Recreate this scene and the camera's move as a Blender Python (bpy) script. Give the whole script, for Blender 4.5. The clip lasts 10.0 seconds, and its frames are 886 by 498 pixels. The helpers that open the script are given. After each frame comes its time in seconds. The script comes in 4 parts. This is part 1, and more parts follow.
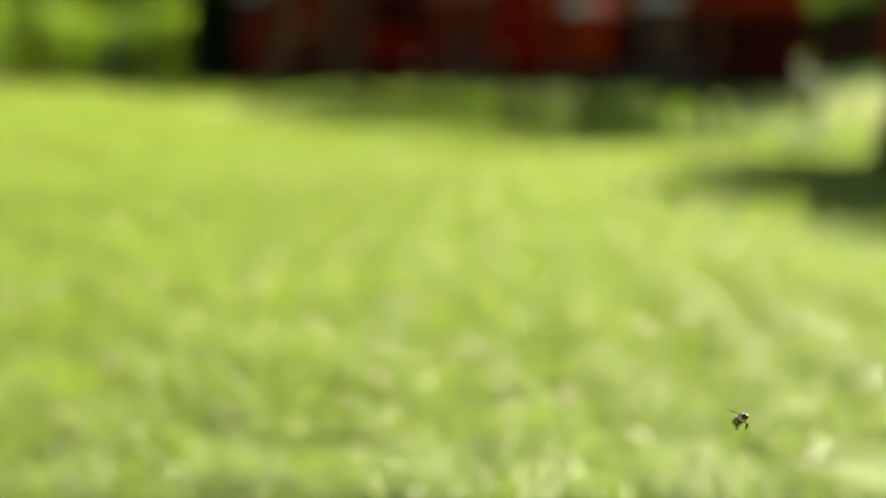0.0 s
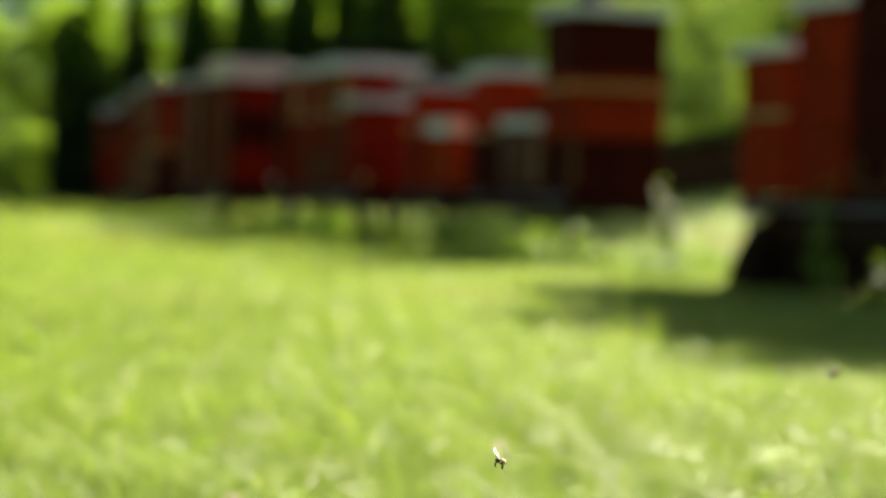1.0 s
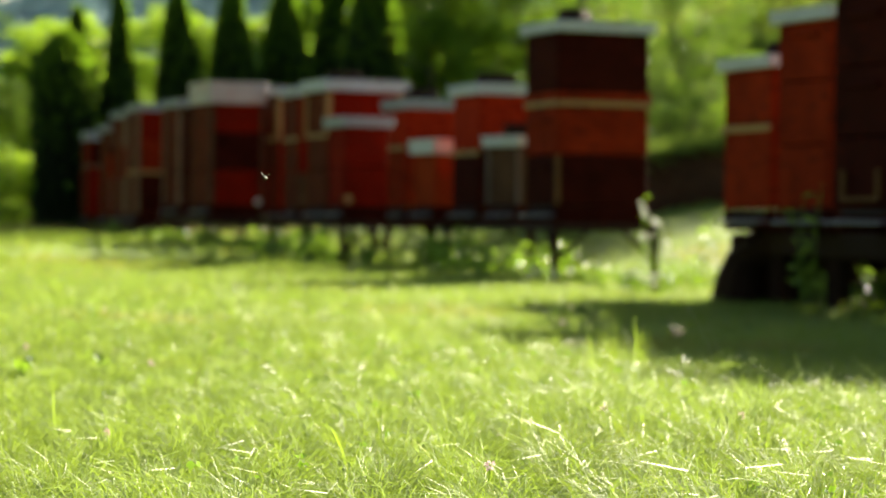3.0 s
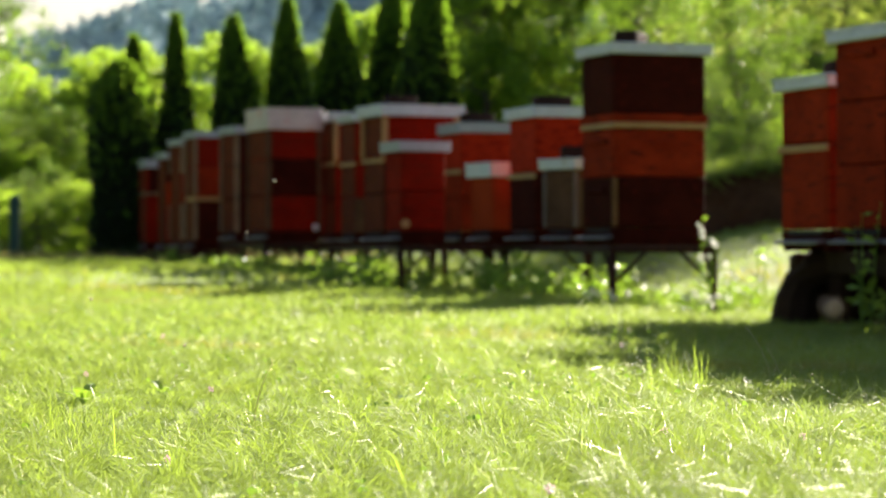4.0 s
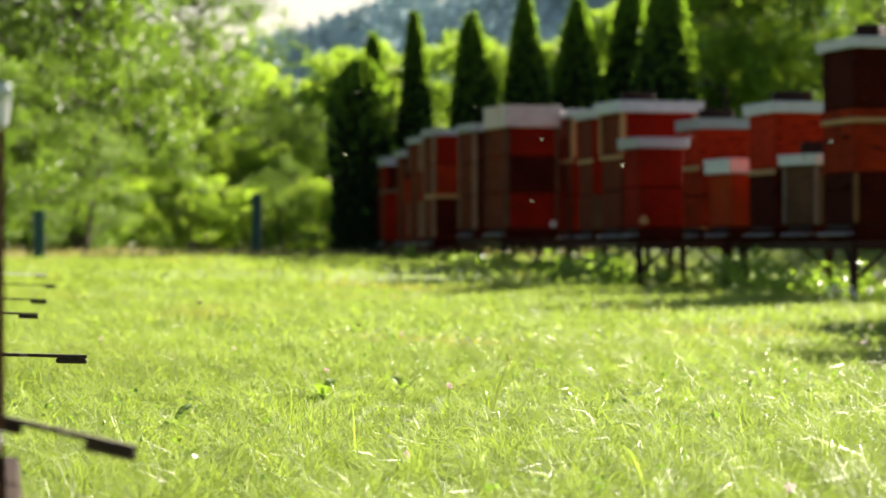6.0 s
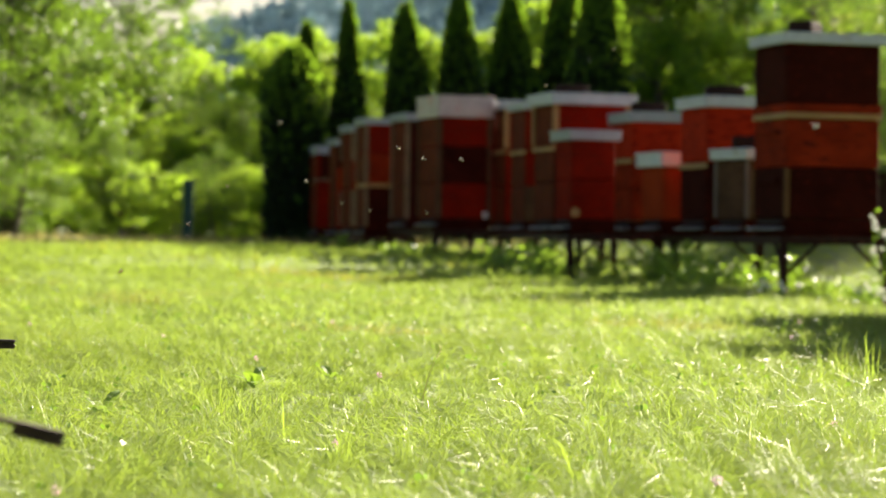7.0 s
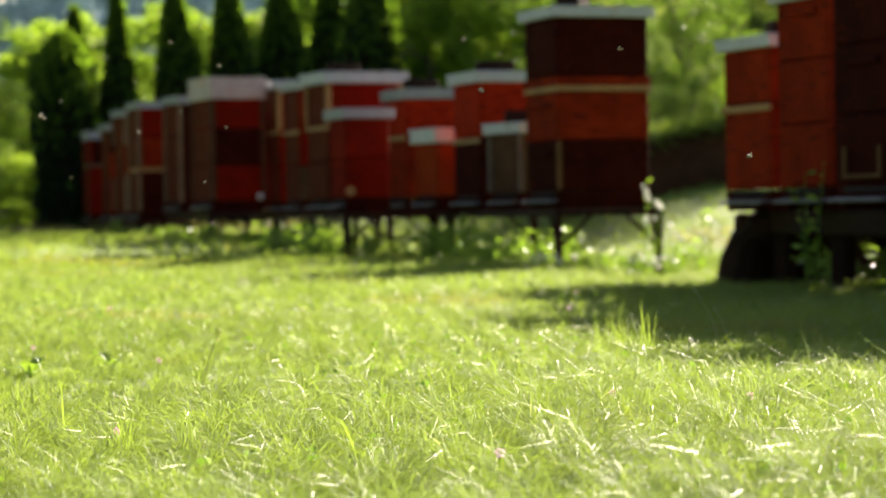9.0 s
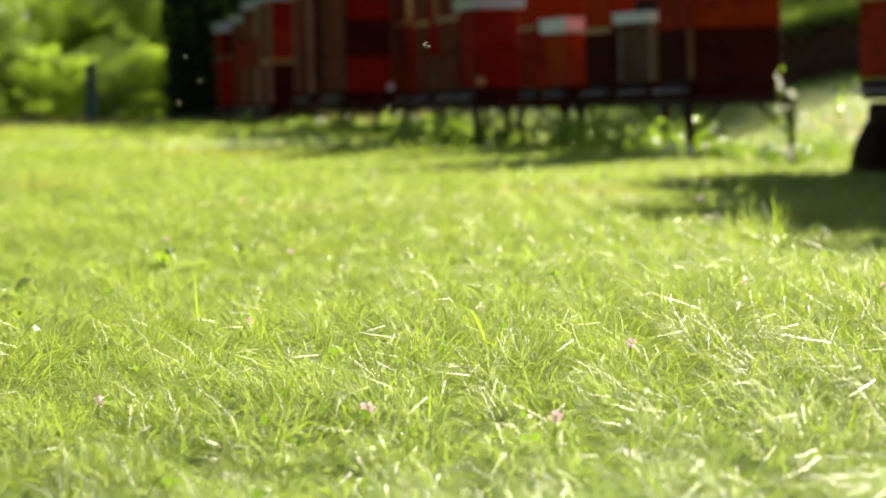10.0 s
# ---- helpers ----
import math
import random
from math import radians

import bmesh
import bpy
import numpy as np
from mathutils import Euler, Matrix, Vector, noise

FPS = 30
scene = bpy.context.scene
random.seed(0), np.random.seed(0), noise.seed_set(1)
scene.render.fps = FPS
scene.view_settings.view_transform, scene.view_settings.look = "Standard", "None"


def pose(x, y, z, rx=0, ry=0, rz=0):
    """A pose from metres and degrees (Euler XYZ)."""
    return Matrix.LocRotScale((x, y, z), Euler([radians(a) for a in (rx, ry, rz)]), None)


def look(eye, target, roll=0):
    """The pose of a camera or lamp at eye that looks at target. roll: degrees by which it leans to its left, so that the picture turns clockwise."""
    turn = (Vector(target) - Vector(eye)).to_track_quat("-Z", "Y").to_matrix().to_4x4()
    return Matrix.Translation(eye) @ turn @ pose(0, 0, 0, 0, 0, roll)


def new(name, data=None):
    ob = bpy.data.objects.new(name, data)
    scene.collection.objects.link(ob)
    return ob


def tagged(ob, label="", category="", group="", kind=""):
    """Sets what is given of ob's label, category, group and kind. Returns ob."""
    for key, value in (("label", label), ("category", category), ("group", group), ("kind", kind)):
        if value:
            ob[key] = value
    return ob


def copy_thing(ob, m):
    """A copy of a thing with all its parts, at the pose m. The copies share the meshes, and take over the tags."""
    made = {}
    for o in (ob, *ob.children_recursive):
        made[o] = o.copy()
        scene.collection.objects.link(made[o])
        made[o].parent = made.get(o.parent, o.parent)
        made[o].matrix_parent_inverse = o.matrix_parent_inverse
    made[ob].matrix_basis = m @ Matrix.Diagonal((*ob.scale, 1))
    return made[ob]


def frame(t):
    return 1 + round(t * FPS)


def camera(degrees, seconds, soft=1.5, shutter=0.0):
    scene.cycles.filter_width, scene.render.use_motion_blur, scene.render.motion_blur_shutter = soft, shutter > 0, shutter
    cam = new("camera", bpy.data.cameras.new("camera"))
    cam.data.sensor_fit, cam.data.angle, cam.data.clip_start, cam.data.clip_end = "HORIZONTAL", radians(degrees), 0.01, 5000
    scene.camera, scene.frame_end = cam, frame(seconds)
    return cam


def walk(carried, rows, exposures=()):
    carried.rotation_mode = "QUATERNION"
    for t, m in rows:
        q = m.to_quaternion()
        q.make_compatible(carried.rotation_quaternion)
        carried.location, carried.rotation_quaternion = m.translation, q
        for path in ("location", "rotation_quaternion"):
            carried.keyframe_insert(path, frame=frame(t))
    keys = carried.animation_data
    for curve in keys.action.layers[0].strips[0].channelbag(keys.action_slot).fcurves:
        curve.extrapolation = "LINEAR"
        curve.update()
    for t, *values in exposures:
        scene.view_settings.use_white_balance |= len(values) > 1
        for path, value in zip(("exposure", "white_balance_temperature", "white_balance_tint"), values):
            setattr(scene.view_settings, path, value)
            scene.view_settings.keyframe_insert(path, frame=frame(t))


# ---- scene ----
H = 0.30  # eye height over the near lawn

cam = camera(21, 10.0, soft=1.5)
PATH = [
    (0.0, pose(0, 0, H, 85.907, -0.715, 0.891)),
    (0.5, pose(0, 0, H, 88.704, -1.826, -1.198)),
    (1.0, pose(0, 0, H, 88.873, -1.617, -2.483)),
    (1.5, pose(0, 0, H, 88.610, -1.314, -3.217)),
    (2.0, pose(0, 0, H, 88.562, -1.063, -3.577)),
    (2.5, pose(0, 0, H, 88.955, -0.867, -3.217)),
    (2.7, pose(0, 0, H, 89.119, -0.800, -3.063)),
    (3.8, pose(0, 0, H, 89.822, 0.000, -1.952)),
    (4.0, pose(0, 0, H, 89.902, 0.000, -1.466)),
    (4.5, pose(0, 0, H, 90.000, 0.000, 0.000)),
    (5.0, pose(0, 0, H, 90.027, -0.058, 2.036)),
    (5.5, pose(0, 0, H, 90.007, 0.127, 3.725)),
    (5.7, pose(0, 0, H, 89.954, 0.100, 4.258)),
    (6.8, pose(0, 0, H, 89.577, -0.500, 3.294)),
    (7.0, pose(0, 0, H, 89.595, -0.683, 2.592)),
    (7.5, pose(0, 0, H, 89.607, -0.800, 0.509)),
    (8.0, pose(0, 0, H, 89.690, -0.480, -1.656)),
    (8.5, pose(0, 0, H, 89.586, 0.245, -2.781)),
    (9.0, pose(0, 0, H, 89.078, 1.059, -2.771)),
    (9.5, pose(0, 0, H, 88.176, 1.297, -1.686)),
    (10.0, pose(0, 0, H, 86.519, 1.331, 0.347)),
]
walk(cam, PATH, exposures=[
    (0.0, 2.13, 6950, -3),
    (2.7, 2.15, 6850, -2),
    (3.8, 2.29, 6300, 13),
    (5.7, 2.27, 6300, 13),
    (7.0, 2.17, 6500, 12),
    (8.5, 2.13, 6500, 12),
    (10.0, 2.18, 6650, 9),
])
cam.data.dof.use_dof = True
cam.data.dof.focus_distance = 3.5
cam.data.dof.aperture_fstop = 7.6

# world, sun
SUN_EL, SUN_AZ = 24.0, 30.0  # height over the horizon; turn from +Y towards +X
world = bpy.data.worlds.new("sky")
scene.world = world
world.use_nodes = True
wn = world.node_tree
sky = wn.nodes.new("ShaderNodeTexSky")
sky.sky_type, sky.sun_disc = "NISHITA", False
sky.sun_elevation, sky.sun_rotation = radians(SUN_EL), radians(SUN_AZ)
sky.dust_density, sky.air_density, sky.ozone_density = 3.0, 1.1, 1.6
wn.links.new(sky.outputs[0], wn.nodes["Background"].inputs[0])
wn.nodes["Background"].inputs[1].default_value = 0.031
sun = new("sun", bpy.data.lights.new("sun", "SUN"))
sun.data.energy, sun.data.angle, sun.data.color = 5.0, radians(0.53), (1.0, 0.89, 0.72)
sa, se = radians(SUN_AZ), radians(SUN_EL)
sun.matrix_world = look((40 * math.sin(sa), 40 * math.cos(sa), 40 * math.tan(se)), (0, 0, 0))

# ---- materials ----


def material(name, colour, rough=0.7, vary=0.25, scale=30.0, blotch=3.0, bump=0.15, metal=0.0, through_light=0.0, stretch=(1, 1, 1), spots=None, spec=0.4, island=0.0, piece=0.0, tint=(1.45, 1.42, 0.6), upright=0.0, coat=0.0):
    """A procedural surface: base colour varied by grain and blotches, with fine relief; through_light: share of light that passes (leaves); upright: how far the shading follows the sward as a whole; coat: waxy sheen."""
    m = bpy.data.materials.new(name)
    m.use_nodes = True
    t = m.node_tree
    n, l = t.nodes, t.links
    b = n["Principled BSDF"]
    b.inputs["Roughness"].default_value = rough
    b.inputs["Metallic"].default_value = metal
    b.inputs["Specular IOR Level"].default_value = spec
    co = n.new("ShaderNodeTexCoord")
    mp = n.new("ShaderNodeMapping")
    mp.inputs["Scale"].default_value = stretch
    l.new(co.outputs["Object"], mp.inputs[0])
    fine = n.new("ShaderNodeTexNoise")
    fine.inputs["Scale"].default_value, fine.inputs["Detail"].default_value = scale, 6
    l.new(mp.outputs[0], fine.inputs["Vector"])
    big = n.new("ShaderNodeTexNoise")
    big.inputs["Scale"].default_value, big.inputs["Detail"].default_value = blotch, 3
    l.new(co.outputs["Object"], big.inputs["Vector"])
    add = n.new("ShaderNodeMath")
    add.operation = "ADD"
    l.new(fine.outputs[0], add.inputs[0])
    l.new(big.outputs[0], add.inputs[1])
    last = add
    if island or piece:
        src = n.new("ShaderNodeNewGeometry").outputs["Random Per Island"] if island else n.new("ShaderNodeObjectInfo").outputs["Random"]
        mad = n.new("ShaderNodeMath")
        mad.operation = "MULTIPLY_ADD"
        l.new(src, mad.inputs[0])
        mad.inputs[1].default_value = island or piece
        l.new(add.outputs[0], mad.inputs[2])
        last = n.new("ShaderNodeMath")
        last.operation = "SUBTRACT"
        l.new(mad.outputs[0], last.inputs[0])
        last.inputs[1].default_value = (island or piece) / 2
    mr = n.new("ShaderNodeMapRange")
    mr.inputs[1].default_value, mr.inputs[2].default_value = 0.6, 1.4
    mr.inputs[3].default_value, mr.inputs[4].default_value = 1 - vary, 1 + vary
    l.new(last.outputs[0], mr.inputs[0])
    mul = n.new("ShaderNodeVectorMath")
    mul.operation = "SCALE"
    mul.inputs[0].default_value = colour
    l.new(mr.outputs[0], mul.inputs["Scale"])
    out = mul.outputs[0]
    if spots:  # (colour, threshold, scale): worn or stained patches
        sp = n.new("ShaderNodeTexNoise")
        sp.inputs["Scale"].default_value, sp.inputs["Detail"].default_value = spots[2], 8
        l.new(mp.outputs[0], sp.inputs["Vector"])
        ramp = n.new("ShaderNodeMapRange")
        ramp.inputs[1].default_value, ramp.inputs[2].default_value = spots[1], spots[1] + 0.08
        l.new(sp.outputs[0], ramp.inputs[0])
        mix = n.new("ShaderNodeMix")
        mix.data_type = "RGBA"
        l.new(ramp.outputs[0], mix.inputs[0])
        l.new(out, mix.inputs[6])
        mix.inputs[7].default_value = (*spots[0], 1)
        out = mix.outputs[2]
    l.new(out, b.inputs["Base Color"])
    if bump:
        bp = n.new("ShaderNodeBump")
        bp.inputs["Strength"].default_value, bp.inputs["Distance"].default_value = bump, 0.01
        l.new(fine.outputs[0], bp.inputs["Height"])
        l.new(bp.outputs[0], b.inputs["Normal"])
    if upright:
        ge = n.new("ShaderNodeNewGeometry")
        up = n.new("ShaderNodeMix")
        up.data_type = "VECTOR"
        up.inputs[0].default_value = upright
        l.new(ge.outputs["Normal"], up.inputs[4])
        up.inputs[5].default_value = (0, 0, 1)
        l.new(up.outputs[1], b.inputs["Normal"])
    if coat:
        b.inputs["Coat Weight"].default_value, b.inputs["Coat Roughness"].default_value = coat, 0.32
    if through_light:
        tr = n.new("ShaderNodeBsdfTranslucent")
        tn = n.new("ShaderNodeVectorMath")
        tn.operation = "MULTIPLY"
        tn.inputs[1].default_value = tint
        l.new(out, tn.inputs[0])
        l.new(tn.outputs[0], tr.inputs[0])
        ms = n.new("ShaderNodeMixShader")
        ms.inputs[0].default_value = through_light
        l.new(b.outputs[0], ms.inputs[1])
        l.new(tr.outputs[0], ms.inputs[2])
        l.new(ms.outputs[0], n["Material Output"].inputs[0])
    return m


WOODY = (6, 6, 1)
M_SOIL = material("soil_and_thatch", (0.13, 0.18, 0.036), 0.95, 0.35, 40, 1.2, 0.5)
M_GRASS = material("grass_blades", (0.220, 0.295, 0.061), 0.6, 0.22, 1.5, 0.9, 0, through_light=0.5, island=0.4, spec=0.05, tint=(1.25, 1.30, 0.68), upright=0.55, coat=0.05, spots=((0.28, 0.25, 0.065), 0.59, 1.0))
M_GRASS_DRY = material("dry_grass_and_glints", (0.40, 0.42, 0.24), 0.7, 0.3, 2, 1, 0, through_light=0.5, island=0.5, spec=0.08, tint=(1.15, 1.15, 0.8))
M_FESCUE = material("fine_long_grass", (0.25, 0.335, 0.12), 0.5, 0.25, 1.5, 0.9, 0, through_light=0.4, island=0.5, spec=0.1, tint=(1.15, 1.15, 0.85), coat=0.12)
M_STRAW = material("straw_coloured_grass", (0.27, 0.25, 0.10), 0.6, 0.3, 2, 1, 0, through_light=0.5, island=0.5, tint=(1.1, 1.1, 0.8))
M_RED = material("oxide_red_paint", (0.165, 0.0085, 0.0026), 0.7, 0.5, 60, 5, 0.25, stretch=(2, 2, 9), spots=((0.10, 0.009, 0.004), 0.56, 5), spec=0.02)
M_RED_BRIGHT = material("bright_red_paint", (0.31, 0.020, 0.005), 0.7, 0.35, 60, 5, 0.2, stretch=(2, 2, 9), spots=((0.17, 0.010, 0.004), 0.55, 6), spec=0.02)
M_RED_BROWN = material("red_brown_paint", (0.195, 0.0185, 0.0046), 0.7, 0.55, 60, 5, 0.25, stretch=(2, 2, 9), spots=((0.09, 0.012, 0.005), 0.56, 5), spec=0.02)
M_DARK = material("dark_maroon_paint", (0.0340, 0.0055, 0.0030), 0.7, 0.6, 60, 5, 0.25, stretch=(2, 2, 9), spots=((0.110, 0.011, 0.005), 0.62, 9), spec=0.02)
M_ORANGE = material("faded_orange_paint", (0.25, 0.032, 0.008), 0.7, 0.3, 60, 5, 0.2, stretch=(2, 2, 9), spots=((0.22, 0.05, 0.02), 0.66, 12), spec=0.02)
M_BROWN = material("weathered_brown_wood", (0.085, 0.043, 0.023), 0.8, 0.5, 50, 5, 0.35, stretch=(3, 3, 14), spots=((0.05, 0.024, 0.014), 0.56, 7), spec=0.06)
M_GREYWOOD = material("grey_weathered_wood", (0.170, 0.110, 0.070), 0.8, 0.4, 50, 5, 0.4, stretch=(3, 3, 14), spec=0.08)
# brown hive fronts, with the shadow on their left faces darkened into the colour
M_FRONT = material("brown_shaded_front", (0.100, 0.020, 0.0070), 0.75, 0.5, 50, 5, 0.3, stretch=(3, 3, 12), spots=((0.05, 0.018, 0.008), 0.55, 6), spec=0.05)
M_PALEWOOD = material("pale_grey_batten", (0.15, 0.12, 0.10), 0.75, 0.3, 50, 5, 0.3, stretch=(3, 3, 12), spec=0.1)
M_PINE = material("bare_pine_batten", (0.32, 0.18, 0.065), 0.65, 0.25, 50, 5, 0.2, stretch=(3, 12, 3))
M_OLDPINE = material("darkened_pine_batten", (0.13, 0.065, 0.025), 0.75, 0.35, 50, 5, 0.3, stretch=(3, 12, 3), spec=0.08)
M_TIN_DULL = material("dull_grey_tin", (0.27, 0.295, 0.34), 0.5, 0.2, 25, 4, 0.08, metal=0.3, spots=((0.20, 0.19, 0.19), 0.62, 7))
M_TIN = material("galvanised_tin", (0.42, 0.45, 0.51), 0.42, 0.18, 25, 4, 0.08, metal=0.35, spots=((0.36, 0.33, 0.30), 0.66, 7))
M_TIN_PINK = material("faded_tin_with_pink_stain", (0.46, 0.40, 0.39), 0.5, 0.22, 25, 5, 0.08, metal=0.3, spots=((0.50, 0.30, 0.27), 0.58, 6))
M_CREAM = material("off_white_painted_tin", (0.52, 0.53, 0.55), 0.45, 0.15, 25, 4, 0.06, spots=((0.46, 0.52, 0.54), 0.60, 7))
M_TIMBER = material("dark_old_timber", (0.026, 0.014, 0.008), 0.85, 0.45, 40, 5, 0.5, spec=0.08, stretch=(3, 12, 3))
M_OLDBOARD = material("grey_brown_old_board", (0.045, 0.031, 0.024), 0.8, 0.5, 60, 9, 0.5, spots=((0.24, 0.22, 0.20), 0.62, 30))
M_IRON = material("rusty_dark_steel", (0.030, 0.013, 0.009), 0.7, 0.5, 60, 6, 0.3, spec=0.1, spots=((0.07, 0.025, 0.012), 0.6, 20))
M_BRICK = material("dark_old_brick", (0.030, 0.017, 0.013), 0.9, 0.4, 50, 10, 0.5, spec=0.05)
M_ALU = material("pale_landing_strip", (0.11, 0.11, 0.13), 0.5, 0.4, 40, 6, 0.1)
M_BLACK = material("recess_shadow_black", (0.015, 0.010, 0.008), 0.9, 0.3, 40, 5, 0.1)
M_GREEN_POST = material("green_fence_post", (0.010, 0.055, 0.050), 0.5, 0.2, 40, 6, 0.1)
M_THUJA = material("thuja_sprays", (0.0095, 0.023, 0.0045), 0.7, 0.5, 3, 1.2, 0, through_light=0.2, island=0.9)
# lighter copy of the thuja colour, painting sunlit tips and rims
M_THUJA_TIP = material("sunlit_thuja_sprays", (0.115, 0.205, 0.026), 0.55, 0.4, 3, 1.2, 0, through_light=0.55, island=0.7)
M_LEAF = material("locust_leaves", (0.195, 0.300, 0.046), 0.5, 0.45, 1.2, 0.5, 0, through_light=0.68, island=0.8)
M_LEAF_DARK = material("oak_leaves", (0.095, 0.165, 0.028), 0.5, 0.5, 1.2, 0.5, 0, through_light=0.55, island=0.8)
M_LEAF_GREY = material("pine_green_leaves", (0.090, 0.155, 0.032), 0.5, 0.5, 1.2, 0.5, 0, through_light=0.5, island=0.9)
# darker copy of the bush leaves, shade on the slope painted in
M_LEAF_MID = material("shaded_bush_leaves", (0.115, 0.185, 0.036), 0.5, 0.5, 1.2, 0.5, 0, through_light=0.55, island=0.9)
M_LEAF_PALE = material("willow_leaves", (0.27, 0.34, 0.12), 0.5, 0.4, 1.2, 0.5, 0, through_light=0.6, island=0.7)
M_BARK = material("grey_bark", (0.11, 0.085, 0.06), 0.9, 0.4, 30, 4, 0.6, stretch=(4, 4, 1))
# pale bluish base colour paints the haze of distance onto hill and woods
M_HILL = material("haze_tinted_hill", (0.38, 0.48, 0.49), 0.95, 0.2, 0.3, 0.06, 0, island=0.25, spec=0.0)
M_EARTH = material("brown_earth_bank", (0.060, 0.030, 0.014), 0.95, 0.5, 25, 4, 0.8, spec=0.05)
M_CLOVERLEAF = material("clover_leaf", (0.13, 0.23, 0.04), 0.5, 0.35, 12, 4, 0, through_light=0.35, island=0.6)
M_CLOVER = material("clover_flower", (0.75, 0.52, 0.60), 0.7, 0.2, 60, 20, 0.1, through_light=0.3, tint=(1, 1, 1))
M_WHITEFL = material("white_flower", (0.80, 0.80, 0.72), 0.7, 0.15, 60, 20, 0.1, through_light=0.3, tint=(1, 1, 1))
M_WEED = material("weed_leaf", (0.16, 0.26, 0.045), 0.5, 0.35, 12, 4, 0.1, through_light=0.5, island=0.4)
M_BEE_DARK = material("bee_dark_brown", (0.035, 0.020, 0.010), 0.5, 0.3, 300, 50, 0)
M_BEE_TAN = material("bee_tan_fuzz", (0.45, 0.34, 0.22), 0.8, 0.3, 400, 80, 0.2)
M_BEE_WING = material("bee_wing", (0.42, 0.40, 0.36), 0.25, 0.1, 200, 50, 0, through_light=0.5, spec=0.8, tint=(1, 1, 1))

# ---- builders ----


def part(name, bm, mat, parent=None, label=""):
    """Link a bmesh as one mesh object under a thing or a part."""
    me = bpy.data.meshes.new(name)
    bm.to_mesh(me)
    bm.free()
    me.materials.append(mat)
    ob = new(name, me)
    ob.parent = parent
    if label:
        tagged(ob, label)
    return ob


def thing(name, m, label, category, group="", kind=""):
    ob = new(name)
    ob.empty_display_size = 0.1
    ob.matrix_world = m
    return tagged(ob, label, category, group, kind)


def box(bm, x0, x1, y0, y1, z0, z1, bevel=0.004, lean=None):
    """A bevelled box added to bm; lean: a matrix set on it afterwards."""
    m = Matrix.Translation(((x0 + x1) / 2, (y0 + y1) / 2, (z0 + z1) / 2)) @ Matrix.Diagonal((x1 - x0, y1 - y0, z1 - z0, 1))
    vs = bmesh.ops.create_cube(bm, size=1, matrix=m)["verts"]
    if bevel:
        es = list({e for v in vs for e in v.link_edges})
        vs = bmesh.ops.bevel(bm, geom=es, offset=bevel, segments=1, affect="EDGES")["verts"]
    if lean:
        bmesh.ops.transform(bm, matrix=lean, verts=vs)
    return vs


def boxed(*args, **kw):
    bm = bmesh.new()
    box(bm, *args, **kw)
    return bm


def bar(bm, a, b, w, d, bevel=0.003):
    """A square bar from a to b."""
    a, b = Vector(a), Vector(b)
    rot = (b - a).to_track_quat("Z", "Y").to_matrix().to_4x4()
    box(bm, -w / 2, w / 2, -d / 2, d / 2, 0, (b - a).length, bevel, Matrix.Translation(a) @ rot)


def barred(*args, **kw):
    bm = bmesh.new()
    bar(bm, *args, **kw)
    return bm


def tube(bm, pts, radii, sides=7):
    """A tapered tube through points."""
    rings = []
    for i, p in enumerate(pts):
        p = Vector(p)
        d = (Vector(pts[min(i + 1, len(pts) - 1)]) - Vector(pts[max(i - 1, 0)])).normalized()
        u = d.orthogonal().normalized()
        v = d.cross(u)
        rings.append([bm.verts.new(p + radii[i] * (math.cos(k * math.tau / sides) * u + math.sin(k * math.tau / sides) * v)) for k in range(sides)])
    for r0, r1 in zip(rings, rings[1:]):
        for k in range(sides):
            bm.faces.new((r0[k], r0[(k + 1) % sides], r1[(k + 1) % sides], r1[k]))
    bm.faces.new(rings[-1])
    bm.faces.new(rings[0][::-1])


def mesh_np(name, verts, faces, mat, parent=None, smooth=False):
    """A mesh object from arrays of vertices and equal-sided faces."""
    me = bpy.data.meshes.new(name)
    verts, faces = np.asarray(verts, np.float32), np.asarray(faces, np.int32)
    k = faces.shape[1]
    me.vertices.add(len(verts))
    me.vertices.foreach_set("co", verts.ravel())
    me.loops.add(faces.size)
    me.loops.foreach_set("vertex_index", faces.ravel())
    me.polygons.add(len(faces))
    me.polygons.foreach_set("loop_start", np.arange(0, faces.size, k, dtype=np.int32))
    me.update(calc_edges=True)
    me.validate()
    me.materials.append(mat)
    ob = new(name, me)
    ob.parent = parent
    return ob


def unit(a):
    return a / np.maximum(np.linalg.norm(a, axis=-1, keepdims=True), 1e-9)


def leaf_cloud(rng, centres, out, length, width, droop=0.3, tumble=0.9):
    """Leaves as bent rhombs round centres, roughly along the directions out. Returns verts, faces."""
    n = len(centres)
    d = unit(out + rng.normal(0, tumble, (n, 3)) + np.array([0, 0, -droop]))
    s = unit(np.cross(d, rng.normal(0, 1, (n, 3))))
    up = np.cross(s, d)
    ln = (length * rng.uniform(0.6, 1.3, n))[:, None]
    wd = (width * rng.uniform(0.6, 1.3, n))[:, None]
    v = np.stack([centres, centres + d * ln * 0.5 + s * wd * 0.5, centres + d * ln - up * ln * 0.15, centres + d * ln * 0.5 - s * wd * 0.5], 1)
    return v.reshape(-1, 3), np.arange(4 * n).reshape(n, 4)


def smooth01(t):
    t = np.clip(t, 0, 1)
    return t * t * (3 - 2 * t)


DEEP = 1.964  # the slopes are noted in lengths of 1.964 m away from the eye


